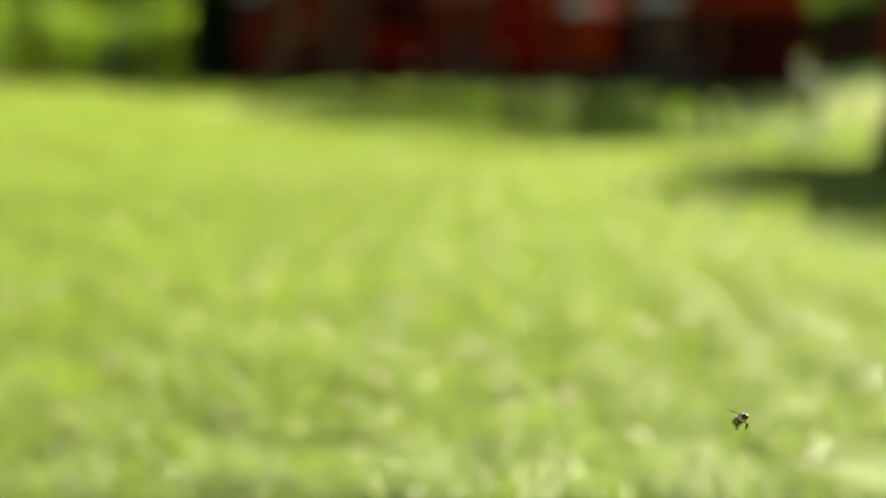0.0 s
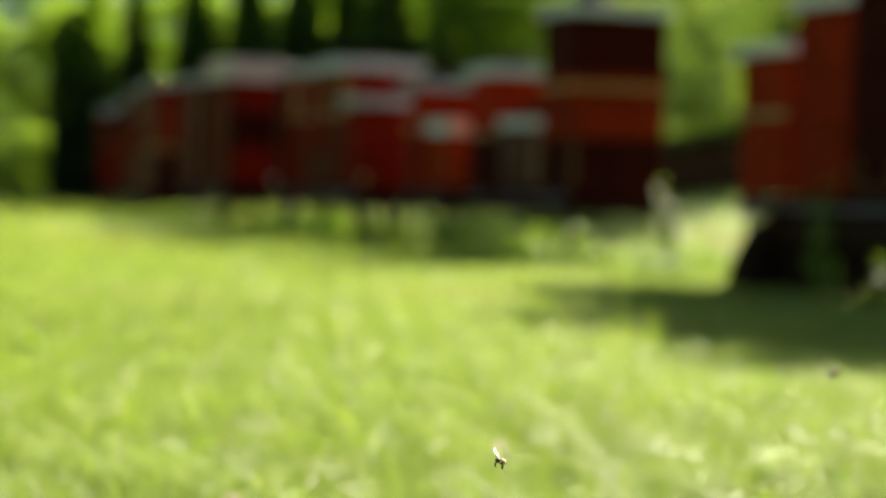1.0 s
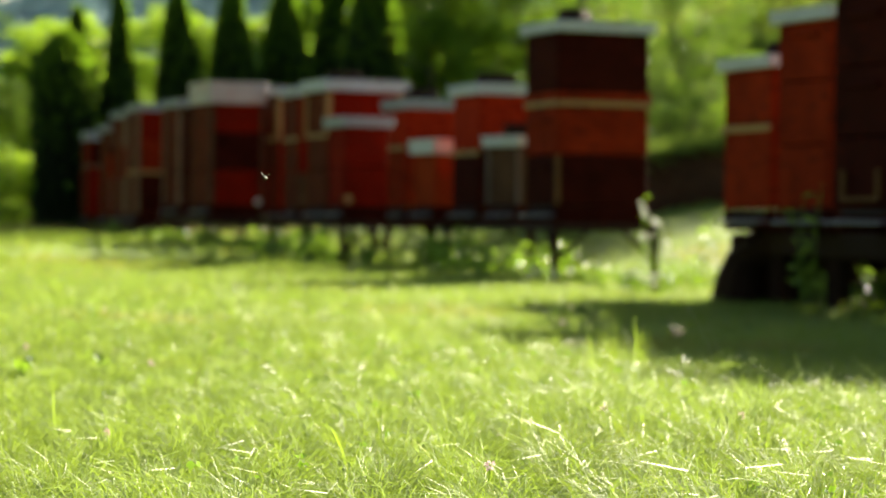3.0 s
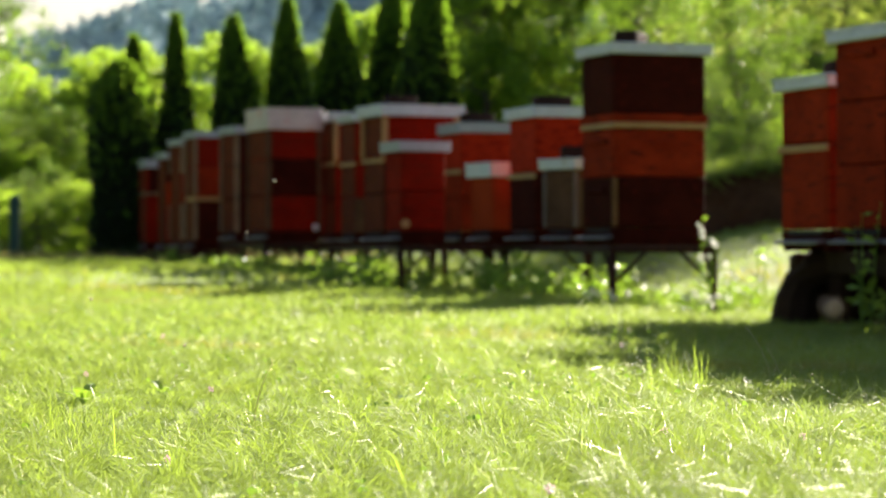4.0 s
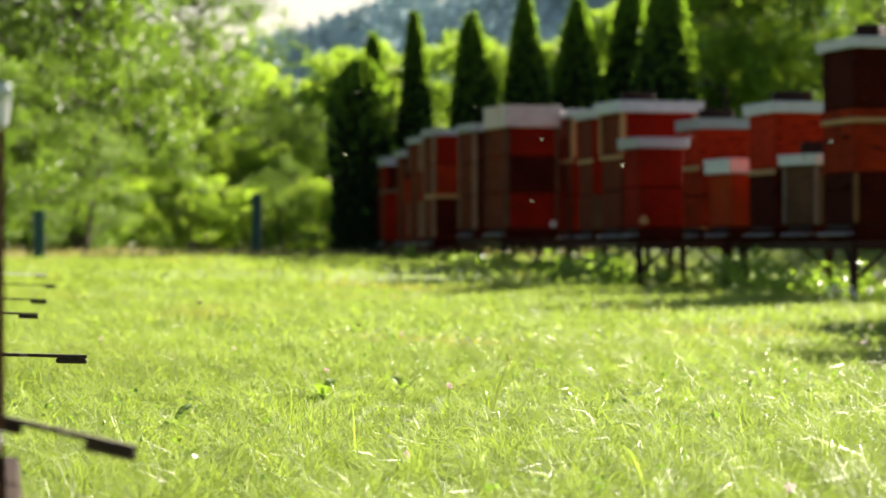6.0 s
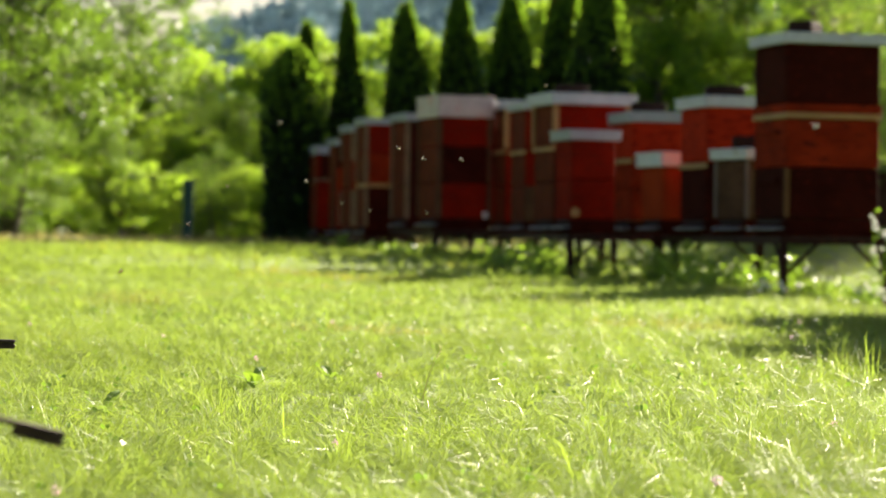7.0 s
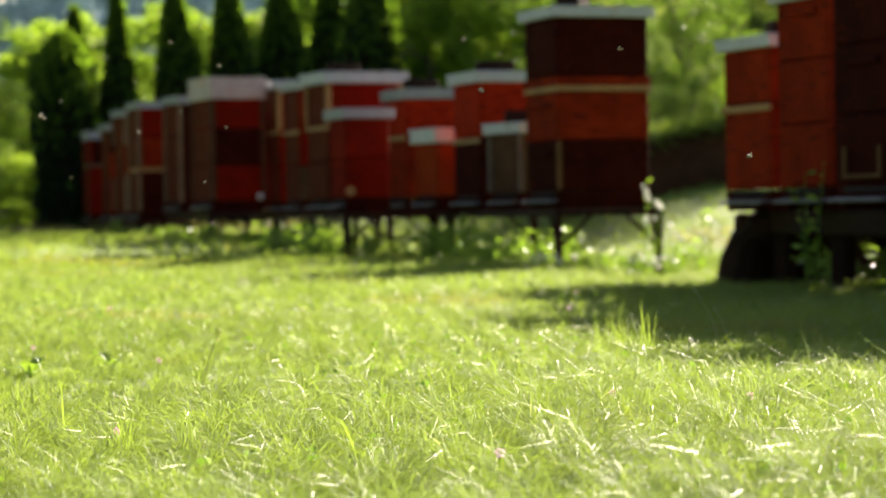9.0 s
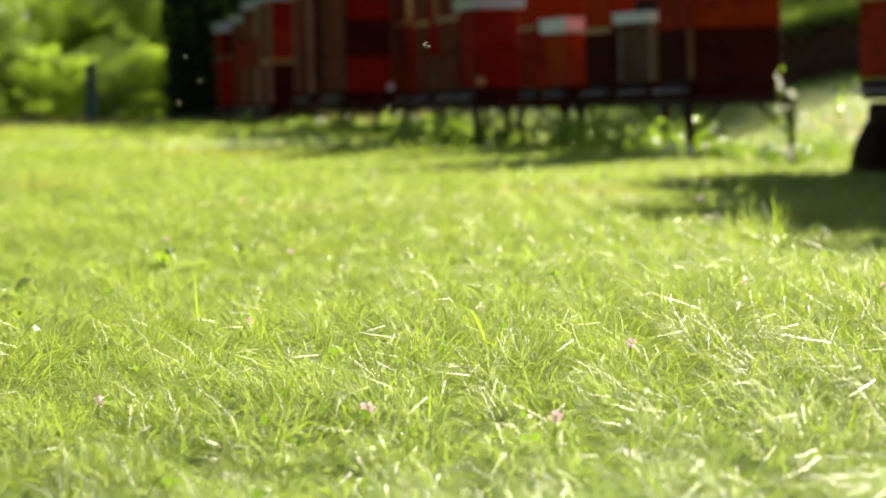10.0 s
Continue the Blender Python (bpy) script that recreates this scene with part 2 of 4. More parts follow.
def ground_z(x, y):
    """Height of the lawn: level near the eye, rising gently behind and up a bank behind the hives."""
    x, y = np.asarray(x, float), np.asarray(y, float) / DEEP
    z = 0.125 * smooth01((y - 5.5 - 1.6 * x) / 8.0) * smooth01((y - 5.0) / 3.0) + 0.012 * np.clip(y - 15.0, 0, 8) - 0.055 * smooth01((x - 0.6) / 1.0) * smooth01((y - 2.8) / 1.5) * (1 - smooth01((y - 5.8) / 1.5))
    z = z + 0.13 * smooth01((y - 6.8) / 2.2) * smooth01((x - 1.5) / 0.8) * (1 - smooth01((y - 9.62) / 0.12))
    side = (x - (1.9 - 0.42 * (y - 6.0))) / 1.08
    z = z + 0.45 * smooth01((side - 0.2) / 3.5) * smooth01((y - 3.5) / 4)
    z = z + 1.6 * smooth01((side - 3.0) / 8.0) * smooth01((y - 6) / 5)
    z = z + 0.60 * smooth01((y - 9.62) / 0.12) * smooth01((x - 1.7) / 0.8)  # earth bank
    z = z + 0.018 * np.sin(1.7 * x + 0.6) * np.sin(1.3 * y) * smooth01(y / 3)
    return z


def gz(x, y):
    return float(ground_z(x, y))


# ---- the ground ----
gu = np.concatenate([-np.geomspace(600, 9, 26), np.linspace(-8.5, 8.5, 120), np.geomspace(9, 600, 26)])
gv = np.concatenate([-np.geomspace(600, 5, 24), np.linspace(-4.5, 44, 230), np.geomspace(45, 1600, 30)])
gxx, gyy = np.meshgrid(gu, gv)
gzz = ground_z(gxx, gyy)
gi = np.arange(gxx.size).reshape(gxx.shape)
ground = mesh_np("ground", np.stack([gxx, gyy, gzz], -1).reshape(-1, 3), np.stack([gi[:-1, :-1], gi[:-1, 1:], gi[1:, 1:], gi[1:, :-1]], -1).reshape(-1, 4), M_SOIL)
tagged(ground, "mown meadow ground with short thatch and soil", "ground", kind="structure")


def grass_patch(name, rng, n, near, far, half_deg, length, width, mat, label, lay=0.75, clump=0.5, joints=3, centre=0, thin=0.0):
    """Curved blades, three quads each, scattered evenly over a sector of the lawn."""
    r = np.sqrt(rng.uniform(near**2, far**2, n))
    if thin:  # thinning out with distance, no sharp end
        r = near + (far - near) * rng.uniform(0, 1, n) ** thin
    a = np.radians(centre + rng.uniform(-half_deg - 3, half_deg + 3, n))
    x, y = r * np.sin(a), r * np.cos(a)
    # tufts: pull blades towards scattered centres
    cell = 0.11
    hx, hy = np.floor(x / cell), np.floor(y / cell)
    jx = (np.sin(hx * 127.1 + hy * 311.7) * 43758.5453) % 1
    jy = (np.sin(hx * 269.5 + hy * 183.3) * 43758.5453) % 1
    jh = (np.sin(hx * 419.2 + hy * 371.9) * 43758.5453) % 1
    x = x + clump * ((hx + jx) * cell - x) * rng.uniform(0, 1, n)
    y = y + clump * ((hy + jy) * cell - y) * rng.uniform(0, 1, n)
    tall = 0.72 + 0.5 * jh * rng.uniform(0.5, 1, n) + 0.34 * np.sin(1.9 * x + 1.3 * y) * np.sin(2.7 * x - 0.9 * y)
    ln = length * np.clip(tall, 0.25, 2) * rng.uniform(0.6, 1.25, n)
    wd = width * rng.uniform(0.6, 1.4, n)
    yaw = rng.uniform(-2.6, 2.6, n) + jx * 37.0
    head = np.stack([np.cos(yaw), np.sin(yaw), np.zeros(n)], -1)
    side = unit(np.stack([-np.sin(yaw), np.cos(yaw), rng.normal(0, 0.7, n)], -1))
    bend = lay * rng.uniform(0.38, 1.75, n)
    base = np.stack([x, y, ground_z(x, y) - 0.004], -1)
    rows, p = [], base.copy()
    taper, curl = ((1.0, 0.9, 0.6, 0.06), (0.25, 0.75, 1.25, 1.5)) if joints == 3 else ((1.0, 0.8, 0.06), (0.3, 1.1, 1.5))
    for k in range(joints + 1):
        w = (wd * taper[k])[:, None] / 2
        rows += [p - side * w, p + side * w]
        t = np.clip(0.15 + bend * curl[k], 0, 2.2)[:, None]
        p = p + (head * np.sin(t) + np.array([0, 0, 1.0]) * np.cos(t)) * (ln / joints)[:, None]
    v = np.stack(rows, 1).reshape(-1, 3)
    v[:, 2] = np.maximum(v[:, 2], ground_z(v[:, 0], v[:, 1]) + 0.002)
    i = np.arange(n)[:, None, None] * (2 * joints + 2)
    f = (i + np.array([[0, 1, 3, 2], [2, 3, 5, 4], [4, 5, 7, 6]])[None, :joints]).reshape(-1, 4)
    return tagged(mesh_np(name, v, f, mat), label, "grass", kind="stuff")


rng = np.random.default_rng(4)
LUSH = "lush uneven green lawn grass lit from behind"
grass_patch("lawn_grass", rng, 110000, 1.60, 3.3, 14, 0.072, 0.0013, M_GRASS, LUSH, lay=1.6)
grass_patch("lawn_grass", rng, 190000, 3.2, 6.5, 16, 0.068, 0.0018, M_GRASS, LUSH, lay=1.5, joints=2)
grass_patch("lawn_grass", rng, 125000, 6.3, 13.8, 16, 0.075, 0.0045, M_GRASS, LUSH, lay=1.4, joints=2)
grass_patch("lawn_grass", rng, 62000, 13.4, 24.0, 16, 0.065, 0.0095, M_GRASS, "green meadow grass reaching to the trees", joints=2, lay=1.1)
grass_patch("lawn_grass", rng, 24000, 23.6, 39, 16, 0.055, 0.016, M_GRASS, "green meadow grass reaching to the trees", joints=2)
grass_patch("lawn_grass", rng, 32000, 0.3, 12.0, 160, 0.07, 0.012, M_GRASS, "lawn grass all round the hives", joints=2, centre=180)
grass_patch("fine_grass", rng, 90000, 1.6, 12.0, 16, 0.11, 0.0008, M_FESCUE, "fine long arching grass strands lying over the lawn", lay=1.8, clump=0.7, thin=1.6, joints=2)
grass_patch("tall_grass", rng, 500, 2.0, 18, 16, 0.11, 0.0028, M_GRASS, "scattered longer grass blades standing over the lawn", lay=0.7, clump=0.9)
grass_patch("meadow_edge_grass", rng, 14000, 25.5, 33, 16, 0.13, 0.013, M_STRAW, "tall straw coloured grass along the meadow edge", joints=2)


def lip_grass():
    """Grass hanging over the lip of the earth bank."""
    r = np.random.default_rng(21)
    n = 5000
    x, y = r.uniform(1.8, 7.4, n), 18.85 + r.uniform(-0.05, 0.4, n)
    c = np.stack([x, y, ground_z(x, np.maximum(y, 19.2)) - 0.02], -1)
    out = np.tile(np.array([[0.0, -0.8, 0.5]]), (n, 1))
    v, f = leaf_cloud(r, c, out, 0.17, 0.014, droop=0.0, tumble=0.6)
    tagged(mesh_np("lip_grass", v, f, M_GRASS), "green grass hanging over the lip of the earth bank", "grass", kind="stuff")


lip_grass()
# dry stems kept pale so that their colour gives the lawn's whitish glints
grass_patch("dry_grass_stems", rng, 34000, 1.6, 13, 16, 0.065, 0.0011, M_GRASS_DRY, "scattered pale dry grass stems, the lawn's glints put into their colour", lay=1.6, clump=0.85, thin=1.4, joints=2)

# ---- hives ----


def hive(name, corner, turn, base_z, boxes, W=0.42, L=0.50, cap=0.09, cap_mat=M_TIN, over=0.03, label="", post=None, strip=M_ALU, slab=False, board=0.09, group="row of hives", tilt=0.0, reach=0.05, disc=None, pw=0.020, front=None):
    """A beehive: bottom board, stacked boxes (height, paint, kind), tin cover. Front faces -x; corner: front corner on the near side."""
    rz = -turn
    c = Matrix.Rotation(radians(rz), 3, "Z") @ Vector((L / 2, W / 2, 0))
    hv = thing(name, pose(corner[0] + c.x, corner[1] + c.y, base_z, 0, tilt, rz), label, "beehive", group)
    l, w = L / 2, W / 2
    bb = part("bottom_board", boxed(-l, l, -w, w, 0.02, board - 0.004, 0.004), M_DARK, hv)
    part("runner", boxed(-l, l, -w + 0.01, -w + 0.06, 0, 0.02, 0.002), M_DARK, bb)
    part("runner", boxed(-l, l, w - 0.06, w - 0.01, 0, 0.02, 0.002), M_DARK, bb)
    bm = bmesh.new()
    box(bm, -reach, 0, -w + 0.02, w - 0.02, 0, 0.014, 0.003, pose(-l, 0, 0.034, 0, -8, 0))
    part("landing_board", bm, strip, hv, "pale landing board")
    # no opening cut: a black block paints the shade of the slot
    part("entrance_slot", boxed(-l - 0.003, -l + 0.02, -w * 0.7, w * 0.7, board - 0.028, board - 0.006, 0), M_BLACK, hv)
    z = board
    thin = 0.22 if cap < 0.15 else 0.0  # share of the cover's depth given to the top box
    boxes = boxes[:-1] + [(boxes[-1][0] + 0.86 * thin * cap, *boxes[-1][1:])]
    cap = 0.86 * (1 - thin) * cap
    for k, (h, mat, style) in enumerate(boxes):
        if style == "strip":  # thin bare rim between boxes
            part("batten_rim", boxed(-l - 0.010, l + 0.010, -w - 0.010, w + 0.010, z, z + h - 0.002, 0.003), mat, hv, "bare wood batten")
            z += h
            continue
        bx = part("hive_box", boxed(-l, l, -w, w, z, z + h - 0.003, 0.005), mat, hv)
        # two boards a side: shallow board lying on each face, a joint left between
        cut = h * (0.46 + 0.08 * ((k * 7 + len(name)) % 3 - 1))
        for sgn in (-1, 1):
            part("side_board", boxed(-l + 0.022, l - 0.022, sgn * w - 0.004, sgn * w + 0.004, z + 0.006, z + cut, 0.002), mat, bx)
            part("side_board", boxed(-l + 0.022, l - 0.022, sgn * w - 0.004, sgn * w + 0.004, z + cut + 0.004, z + h - 0.008, 0.002), mat, bx)
        part("front_board", boxed(-l - 0.004, -l + 0.004, -w + 0.022, w - 0.022, z + 0.006, z + h - 0.008, 0.002), front or mat, bx)
        if "grip" in style:
            part("grip_batten", boxed(-l - 0.022, -l - 0.004, -w * 0.55, w * 0.55, z + h * 0.68, z + h * 0.78, 0.004), mat, bx)
            for sgn in (-1, 1):
                part("grip_batten", boxed(-l * 0.35, l * 0.35, sgn * w - 0.012, sgn * w + 0.012, z + h * 0.66, z + h * 0.74, 0.004), mat, bx)
        if "post" in style:
            pm = post or M_PINE
            for sx in (-1,) if "front" in style else (-1, 1):
                for sy in (-1, 1):
                    part("corner_post", boxed(sx * l - pw, sx * l + pw, sy * w - 0.012, sy * w + 0.012, z + 0.003, z + h - 0.005, 0.003), pm, bx, "bare corner batten")
        if "frontrim" in style:
            part("front_batten", boxed(-l - 0.016, -l - 0.002, -w - 0.004, w + 0.004, z + h - 0.035, z + h - 0.006, 0.003), M_PINE, bx, "bare wood batten")
        if "porch" in style:  # U-shaped pale frame round the entrance
            for y0, y1, z0, z1 in ((-w * 0.62, -w * 0.52, 0.02, 0.13), (w * 0.52, w * 0.62, 0.02, 0.13), (-w * 0.52, w * 0.52, 0.02, 0.035)):
                part("entrance_frame", boxed(-l - 0.020, -l - 0.004, y0, y1, z + z0, z + z1, 0.002), M_OLDPINE, bx, "old wood entrance frame")
        z += h
    if disc:  # round vent on the near side
        bm = bmesh.new()
        tube(bm, [(disc[0] * l, -w - 0.012, board + disc[1]), (disc[0] * l, -w - 0.003, board + disc[1])], [0.028, 0.030], 14)
        part("vent_disc", bm, disc[2], hv, "pale round vent disc")
    cv = bmesh.new()
    o = over
    box(cv, -l - o, l + o, -w - o, w + o, z - 0.022, z + cap - 0.022, 0.006)
    cover = part("cover", cv, cap_mat, hv)
    part("cover_fold", boxed(-l - o - 0.005, l + o + 0.005, -w - o - 0.005, w + o + 0.005, z + cap - 0.030, z + cap - 0.019, 0.003), cap_mat, cover)
    if slab:
        sl = thing("weight_brick", hv.matrix_world @ pose(-L * 0.18, -W * 0.12, z + cap - 0.017, 0, 0, 20 * len(boxes) - 50), "dark old brick weighing down a hive cover", "brick", "bricks on hive covers")
        bm = bmesh.new()
        box(bm, -0.105, 0.105, -0.06, 0.06, 0, 0.065, 0.009)
        part("brick_body", bm, M_BRICK, sl)
        # black slab paints the shade of the brick's hollow
        part("frog", boxed(-0.07, 0.07, -0.035, 0.035, 0.055, 0.0665, 0.0), M_BLACK, sl)
    return hv


LENS = 4230


def at_px(px, y):
    """Plan place at depth y on the sight line px of the straight-ahead view."""
    return ((px - 784) / LENS * y, y)


ZS = H + 0.0
D, RD, RB, BR, OR, BN = M_DARK, M_RED, M_RED_BRIGHT, M_RED_BROWN, M_ORANGE, M_BROWN
hive("beehive", at_px(1197, 11.98), -17.8, ZS, [(0.255, D, "front post grip"), (0.245, BR, "grip"), (0.03, M_PINE, "strip"), (0.045, BR, "strip"), (0.305, D, "")], cap=0.078, slab=True, pw=0.012, post=M_OLDPINE,
     label="tall three box beehive, dark maroon and red-brown, under a tin cover")
hive("nucleus_hive", at_px(1128, 12.86), -32.0, ZS, [(0.325, BN, "post")], W=0.28, L=0.34, cap=0.085, cap_mat=M_TIN, slab=True, post=M_PALEWOOD, pw=0.010, label="small brown nucleus hive with thin pale corner battens, tin cover")
hive("beehive", at_px(1058, 13.55), -18.0, ZS, [(0.325, D, "frontrim"), (0.315, RB, "")], cap=0.09, slab=True, label="two box beehive, bright red above dark brown, tin cover")
hive("nucleus_hive", at_px(980, 14.14), -22.1, ZS, [(0.31, OR, "")], W=0.30, L=0.36, cap=0.125, cap_mat=M_CREAM, label="small orange-red nucleus hive under a deep cream tin cover")
hive("beehive", at_px(926, 15.61), -16.4, ZS, [(0.21, BR, ""), (0.20, BR, "frontrim"), (0.235, RB, "")], cap=0.10, slab=True, cap_mat=M_TIN_DULL, label="red and brown beehive with a tin cover and dark brick")
hive("nucleus_hive", at_px(820, 14.73), -18.1, ZS, [(0.245, RD, ""), (0.245, RD, "")], W=0.33, L=0.28, cap=0.094, disc=(-0.85, 0.04, M_PINE), cap_mat=M_TIN_DULL, label="narrow deep red two box hive under a tin cover")
hive("beehive", at_px(790, 16.30), -20.6, ZS, [(0.26, D, ""), (0.25, D, "frontrim"), (0.28, RD, "post")], L=0.53, cap=0.115, over=0.045, slab=True, front=M_FRONT, label="three box red and maroon beehive with pine battens, wide tin cover")
hive("beehive", at_px(738, 17.68), -16.1, ZS, [(0.26, BN, ""), (0.27, RD, "frontrim"), (0.30, RD, "")], cap=0.085, front=M_FRONT, label="red beehive with a brown front under a tin cover")
hive("beehive", at_px(703, 18.85), -18.6, ZS, [(0.28, RD, ""), (0.29, RD, "frontrim"), (0.32, RD, "post")], cap=0.10, cap_mat=M_TIN, front=M_FRONT, label="red beehive with bare pine corner battens, tin cover")
hive("beehive", at_px(585, 18.85), -22.1, ZS + 0.02, [(0.28, RD, "post"), (0.29, D, "post"), (0.25, RD, "post")], W=0.48, L=0.42, cap=0.20, cap_mat=M_TIN_PINK, over=0.025, post=M_BROWN, disc=(0.85, 0.03, M_CREAM), front=M_FRONT, label="striped red and brown three box beehive, tall faded pinkish cover")
hive("beehive", at_px(528, 20.82), -21.5, ZS + 0.02, [(0.29, D, "post"), (0.29, D, "post"), (0.28, D, "post")], cap=0.10, post=M_GREYWOOD, front=M_FRONT, cap_mat=M_TIN_DULL, label="dark maroon beehive with grey corner posts, tin cover")
hive("beehive", at_px(455, 21.60), -15.7, ZS - 0.05, [(0.36, D, "post"), (0.035, M_PINE, "strip"), (0.27, BR, "post"), (0.265, RD, "post")], L=0.38, cap=0.09, post=M_GREYWOOD, front=M_FRONT, cap_mat=M_TIN_DULL, label="red beehive over a dark box, grey posts and pale rim")
hive("beehive", at_px(432, 23.18), -20.4, ZS - 0.05, [(0.36, BR, "post"), (0.29, RD, ""), (0.28, BN, "post")], cap=0.09, post=M_GREYWOOD, front=M_FRONT, cap_mat=M_TIN_DULL, label="red-brown beehive with grey posts and tin cover")
hive("beehive", at_px(404, 24.75), -17.1, ZS - 0.06, [(0.35, RD, ""), (0.27, BR, ""), (0.24, D, "")], cap=0.10, front=M_FRONT, cap_mat=M_TIN_DULL, label="far red-brown beehive under a tin cover")
hive("beehive", at_px(370, 26.32), -14.7, ZS - 0.06, [(0.52, RD, "post"), (0.03, M_GREYWOOD, "strip"), (0.26, D, "post")], L=0.36, W=0.40, cap=0.14, post=M_RED, front=M_FRONT, cap_mat=M_TIN_DULL, label="far red beehive with a pale rim and tin cover")
# the nearer row
ZN = 0.275
hive("beehive", (1.843, 9.80), -18, ZN, [(0.36, BR, "frontrim"), (0.235, BR, "")], L=0.60, cap=0.075, slab=True, group="near row of hives", label="red-brown beehive with a shallow super and tin cover")
hive("beehive", (1.906, 8.93), -20.8, ZN, [(0.245, BR, ""), (0.245, BR, ""), (0.235, BR, "grip")], W=0.38, L=0.60, cap=0.075, group="near row of hives", label="red-brown beehive with a plain tall front, tin cover")
hive("beehive", (1.920, 7.97), -18, ZN, [(0.245, D, "porch"), (0.245, D, "grip"), (0.24, D, "grip"), (0.16, D, "")], W=0.41, L=0.60, cap=0.08, group="near row of hives", label="tall dark maroon beehive with a pale entrance frame")
# next two hives: added past the view's edge to lengthen the row's shadow
hive("beehive", (1.950, 7.05), -18, ZN, [(0.245, D, ""), (0.245, BR, "grip"), (0.24, BR, "grip")], W=0.41, L=0.60, cap=0.08, group="near row of hives", label="red-brown beehive added at the near end of the heavy stand to cast shadow")
hive("beehive", (1.980, 6.15), -18, ZN, [(0.245, D, ""), (0.245, BR, "grip"), (0.24, BR, "grip")], W=0.41, L=0.60, cap=0.08, group="near row of hives", label="red-brown beehive added at the near end of the heavy stand to cast shadow")


def stand(start, turn, length, width, top, label, leg_gap=2.1, brace=True, mat=M_IRON):
    """A long hive stand: two rails, cross bars, legs with diagonal braces. start: near front corner; runs away along turn."""
    st = thing("hive_stand", pose(start[0], start[1], 0, 0, 0, -turn), label, "hive stand", "hive stands")
    for x in (0.02, width - 0.02):
        part("rail", barred((x, 0, top - 0.02), (x, length, top - 0.02), 0.04, 0.04), mat, st)
    n = max(2, round(length / leg_gap) + 1)
    for k in range(n):
        y = 0.02 + (length - 0.04) * k / (n - 1)
        part("cross_bar", barred((0.04, y, top - 0.022), (width - 0.04, y, top - 0.022), 0.035, 0.034), mat, st)
        for x in (0.02, width - 0.02):
            p = st.matrix_world @ Vector((x, y, 0))
            g = gz(p.x, p.y) - 0.03
            part("leg", barred((x, y, g), (x, y, top - 0.04), 0.035, 0.035), mat, st)
            if brace:
                dy = 0.16 if k < n - 1 else -0.16
                part("brace", barred((x, y, top - 0.19), (x, y + dy, top - 0.035), 0.016, 0.016, bevel=0), mat, st)
        if brace:
            part("brace", barred((0.03, y, top - 0.19), (0.19, y, top - 0.035), 0.016, 0.016, bevel=0), mat, st)
            part("brace", barred((width - 0.03, y, top - 0.19), (width - 0.19, y, top - 0.035), 0.016, 0.016, bevel=0), mat, st)
    return st


stand((1.13, 11.84), -8.8, 5.23, 0.56, ZS, "dark rusty steel stand carrying a row of hives")
st2 = stand((0.1, 14.63), -7.2, 5.28, 0.58, ZS, "dark rusty steel stand carrying a row of hives")
part("leg", barred((0.55, -0.05, -0.02), (0.55, -0.05, ZS - 0.005), 0.06, 0.07, bevel=0.006), M_TIMBER, st2, "thick dark timber leg")
stand((-0.92, 18.66), -10.5, 3.28, 0.56, ZS + 0.02, "dark low hive stand in tall weeds")
stand((-1.7, 21.41), -10.5, 5.82, 0.50, ZS - 0.06, "dark low hive stand in tall weeds")

ns = thing("hive_stand", pose(2.07, 5.75, 0, 0, 0, 2.3), "heavy dark timber stand with thick beams under the near hives", "hive stand", "hive stands")
part("beam", boxed(0.0, 0.10, 0, 4.56, ZN - 0.10, ZN, 0.012), M_TIMBER, ns)
part("beam", boxed(0.40, 0.50, 0, 4.56, ZN - 0.10, ZN, 0.012), M_TIMBER, ns)
for k in range(5):
    y = 0.06 + 1.08 * k
    part("cross_beam", boxed(0.10, 0.40, y, y + 0.09, ZN - 0.09, ZN - 0.004, 0.01), M_TIMBER, ns)
for k, y in enumerate((0.12, 1.22, 2.30, 3.40, 4.38)):
    for x in (0.05, 0.45):
        part("leg", barred((x, y, -0.14), (x + 0.01, y + 0.01, ZN - 0.10), 0.07, 0.08, bevel=0.008), M_TIMBER, ns)
bm = bmesh.new()
tube(bm, [(-0.12, 4.50, -0.08), (-0.10, 4.52, 0.06), (-0.07, 4.52, 0.14), (-0.03, 4.48, 0.20), (0.1, 4.40, 0.235)], [0.11, 0.095, 0.085, 0.08, 0.07], 9)
part("crooked_log", bm, M_TIMBER, ns, "crooked dark log bracing the end")
# planks added behind and at the far end to keep the underside dark
part("back_light_block", boxed(0.485, 0.507, 0.05, 4.5, 0.045, 0.165, 0.004), M_TIMBER, ns)
part("back_light_block", boxed(0.485, 0.507, 0.1, 4.5, -0.14, 0.038, 0.004), M_TIMBER, ns)
part("end_light_block", boxed(-0.10, 0.5, 4.662, 4.684, -0.14, ZN - 0.02, 0.004), M_TIMBER, ns)
part("end_block", boxed(-0.10, 0.48, 4.565, 4.65, ZN - 0.12, ZN - 0.01, 0.014), M_TIMBER, ns)

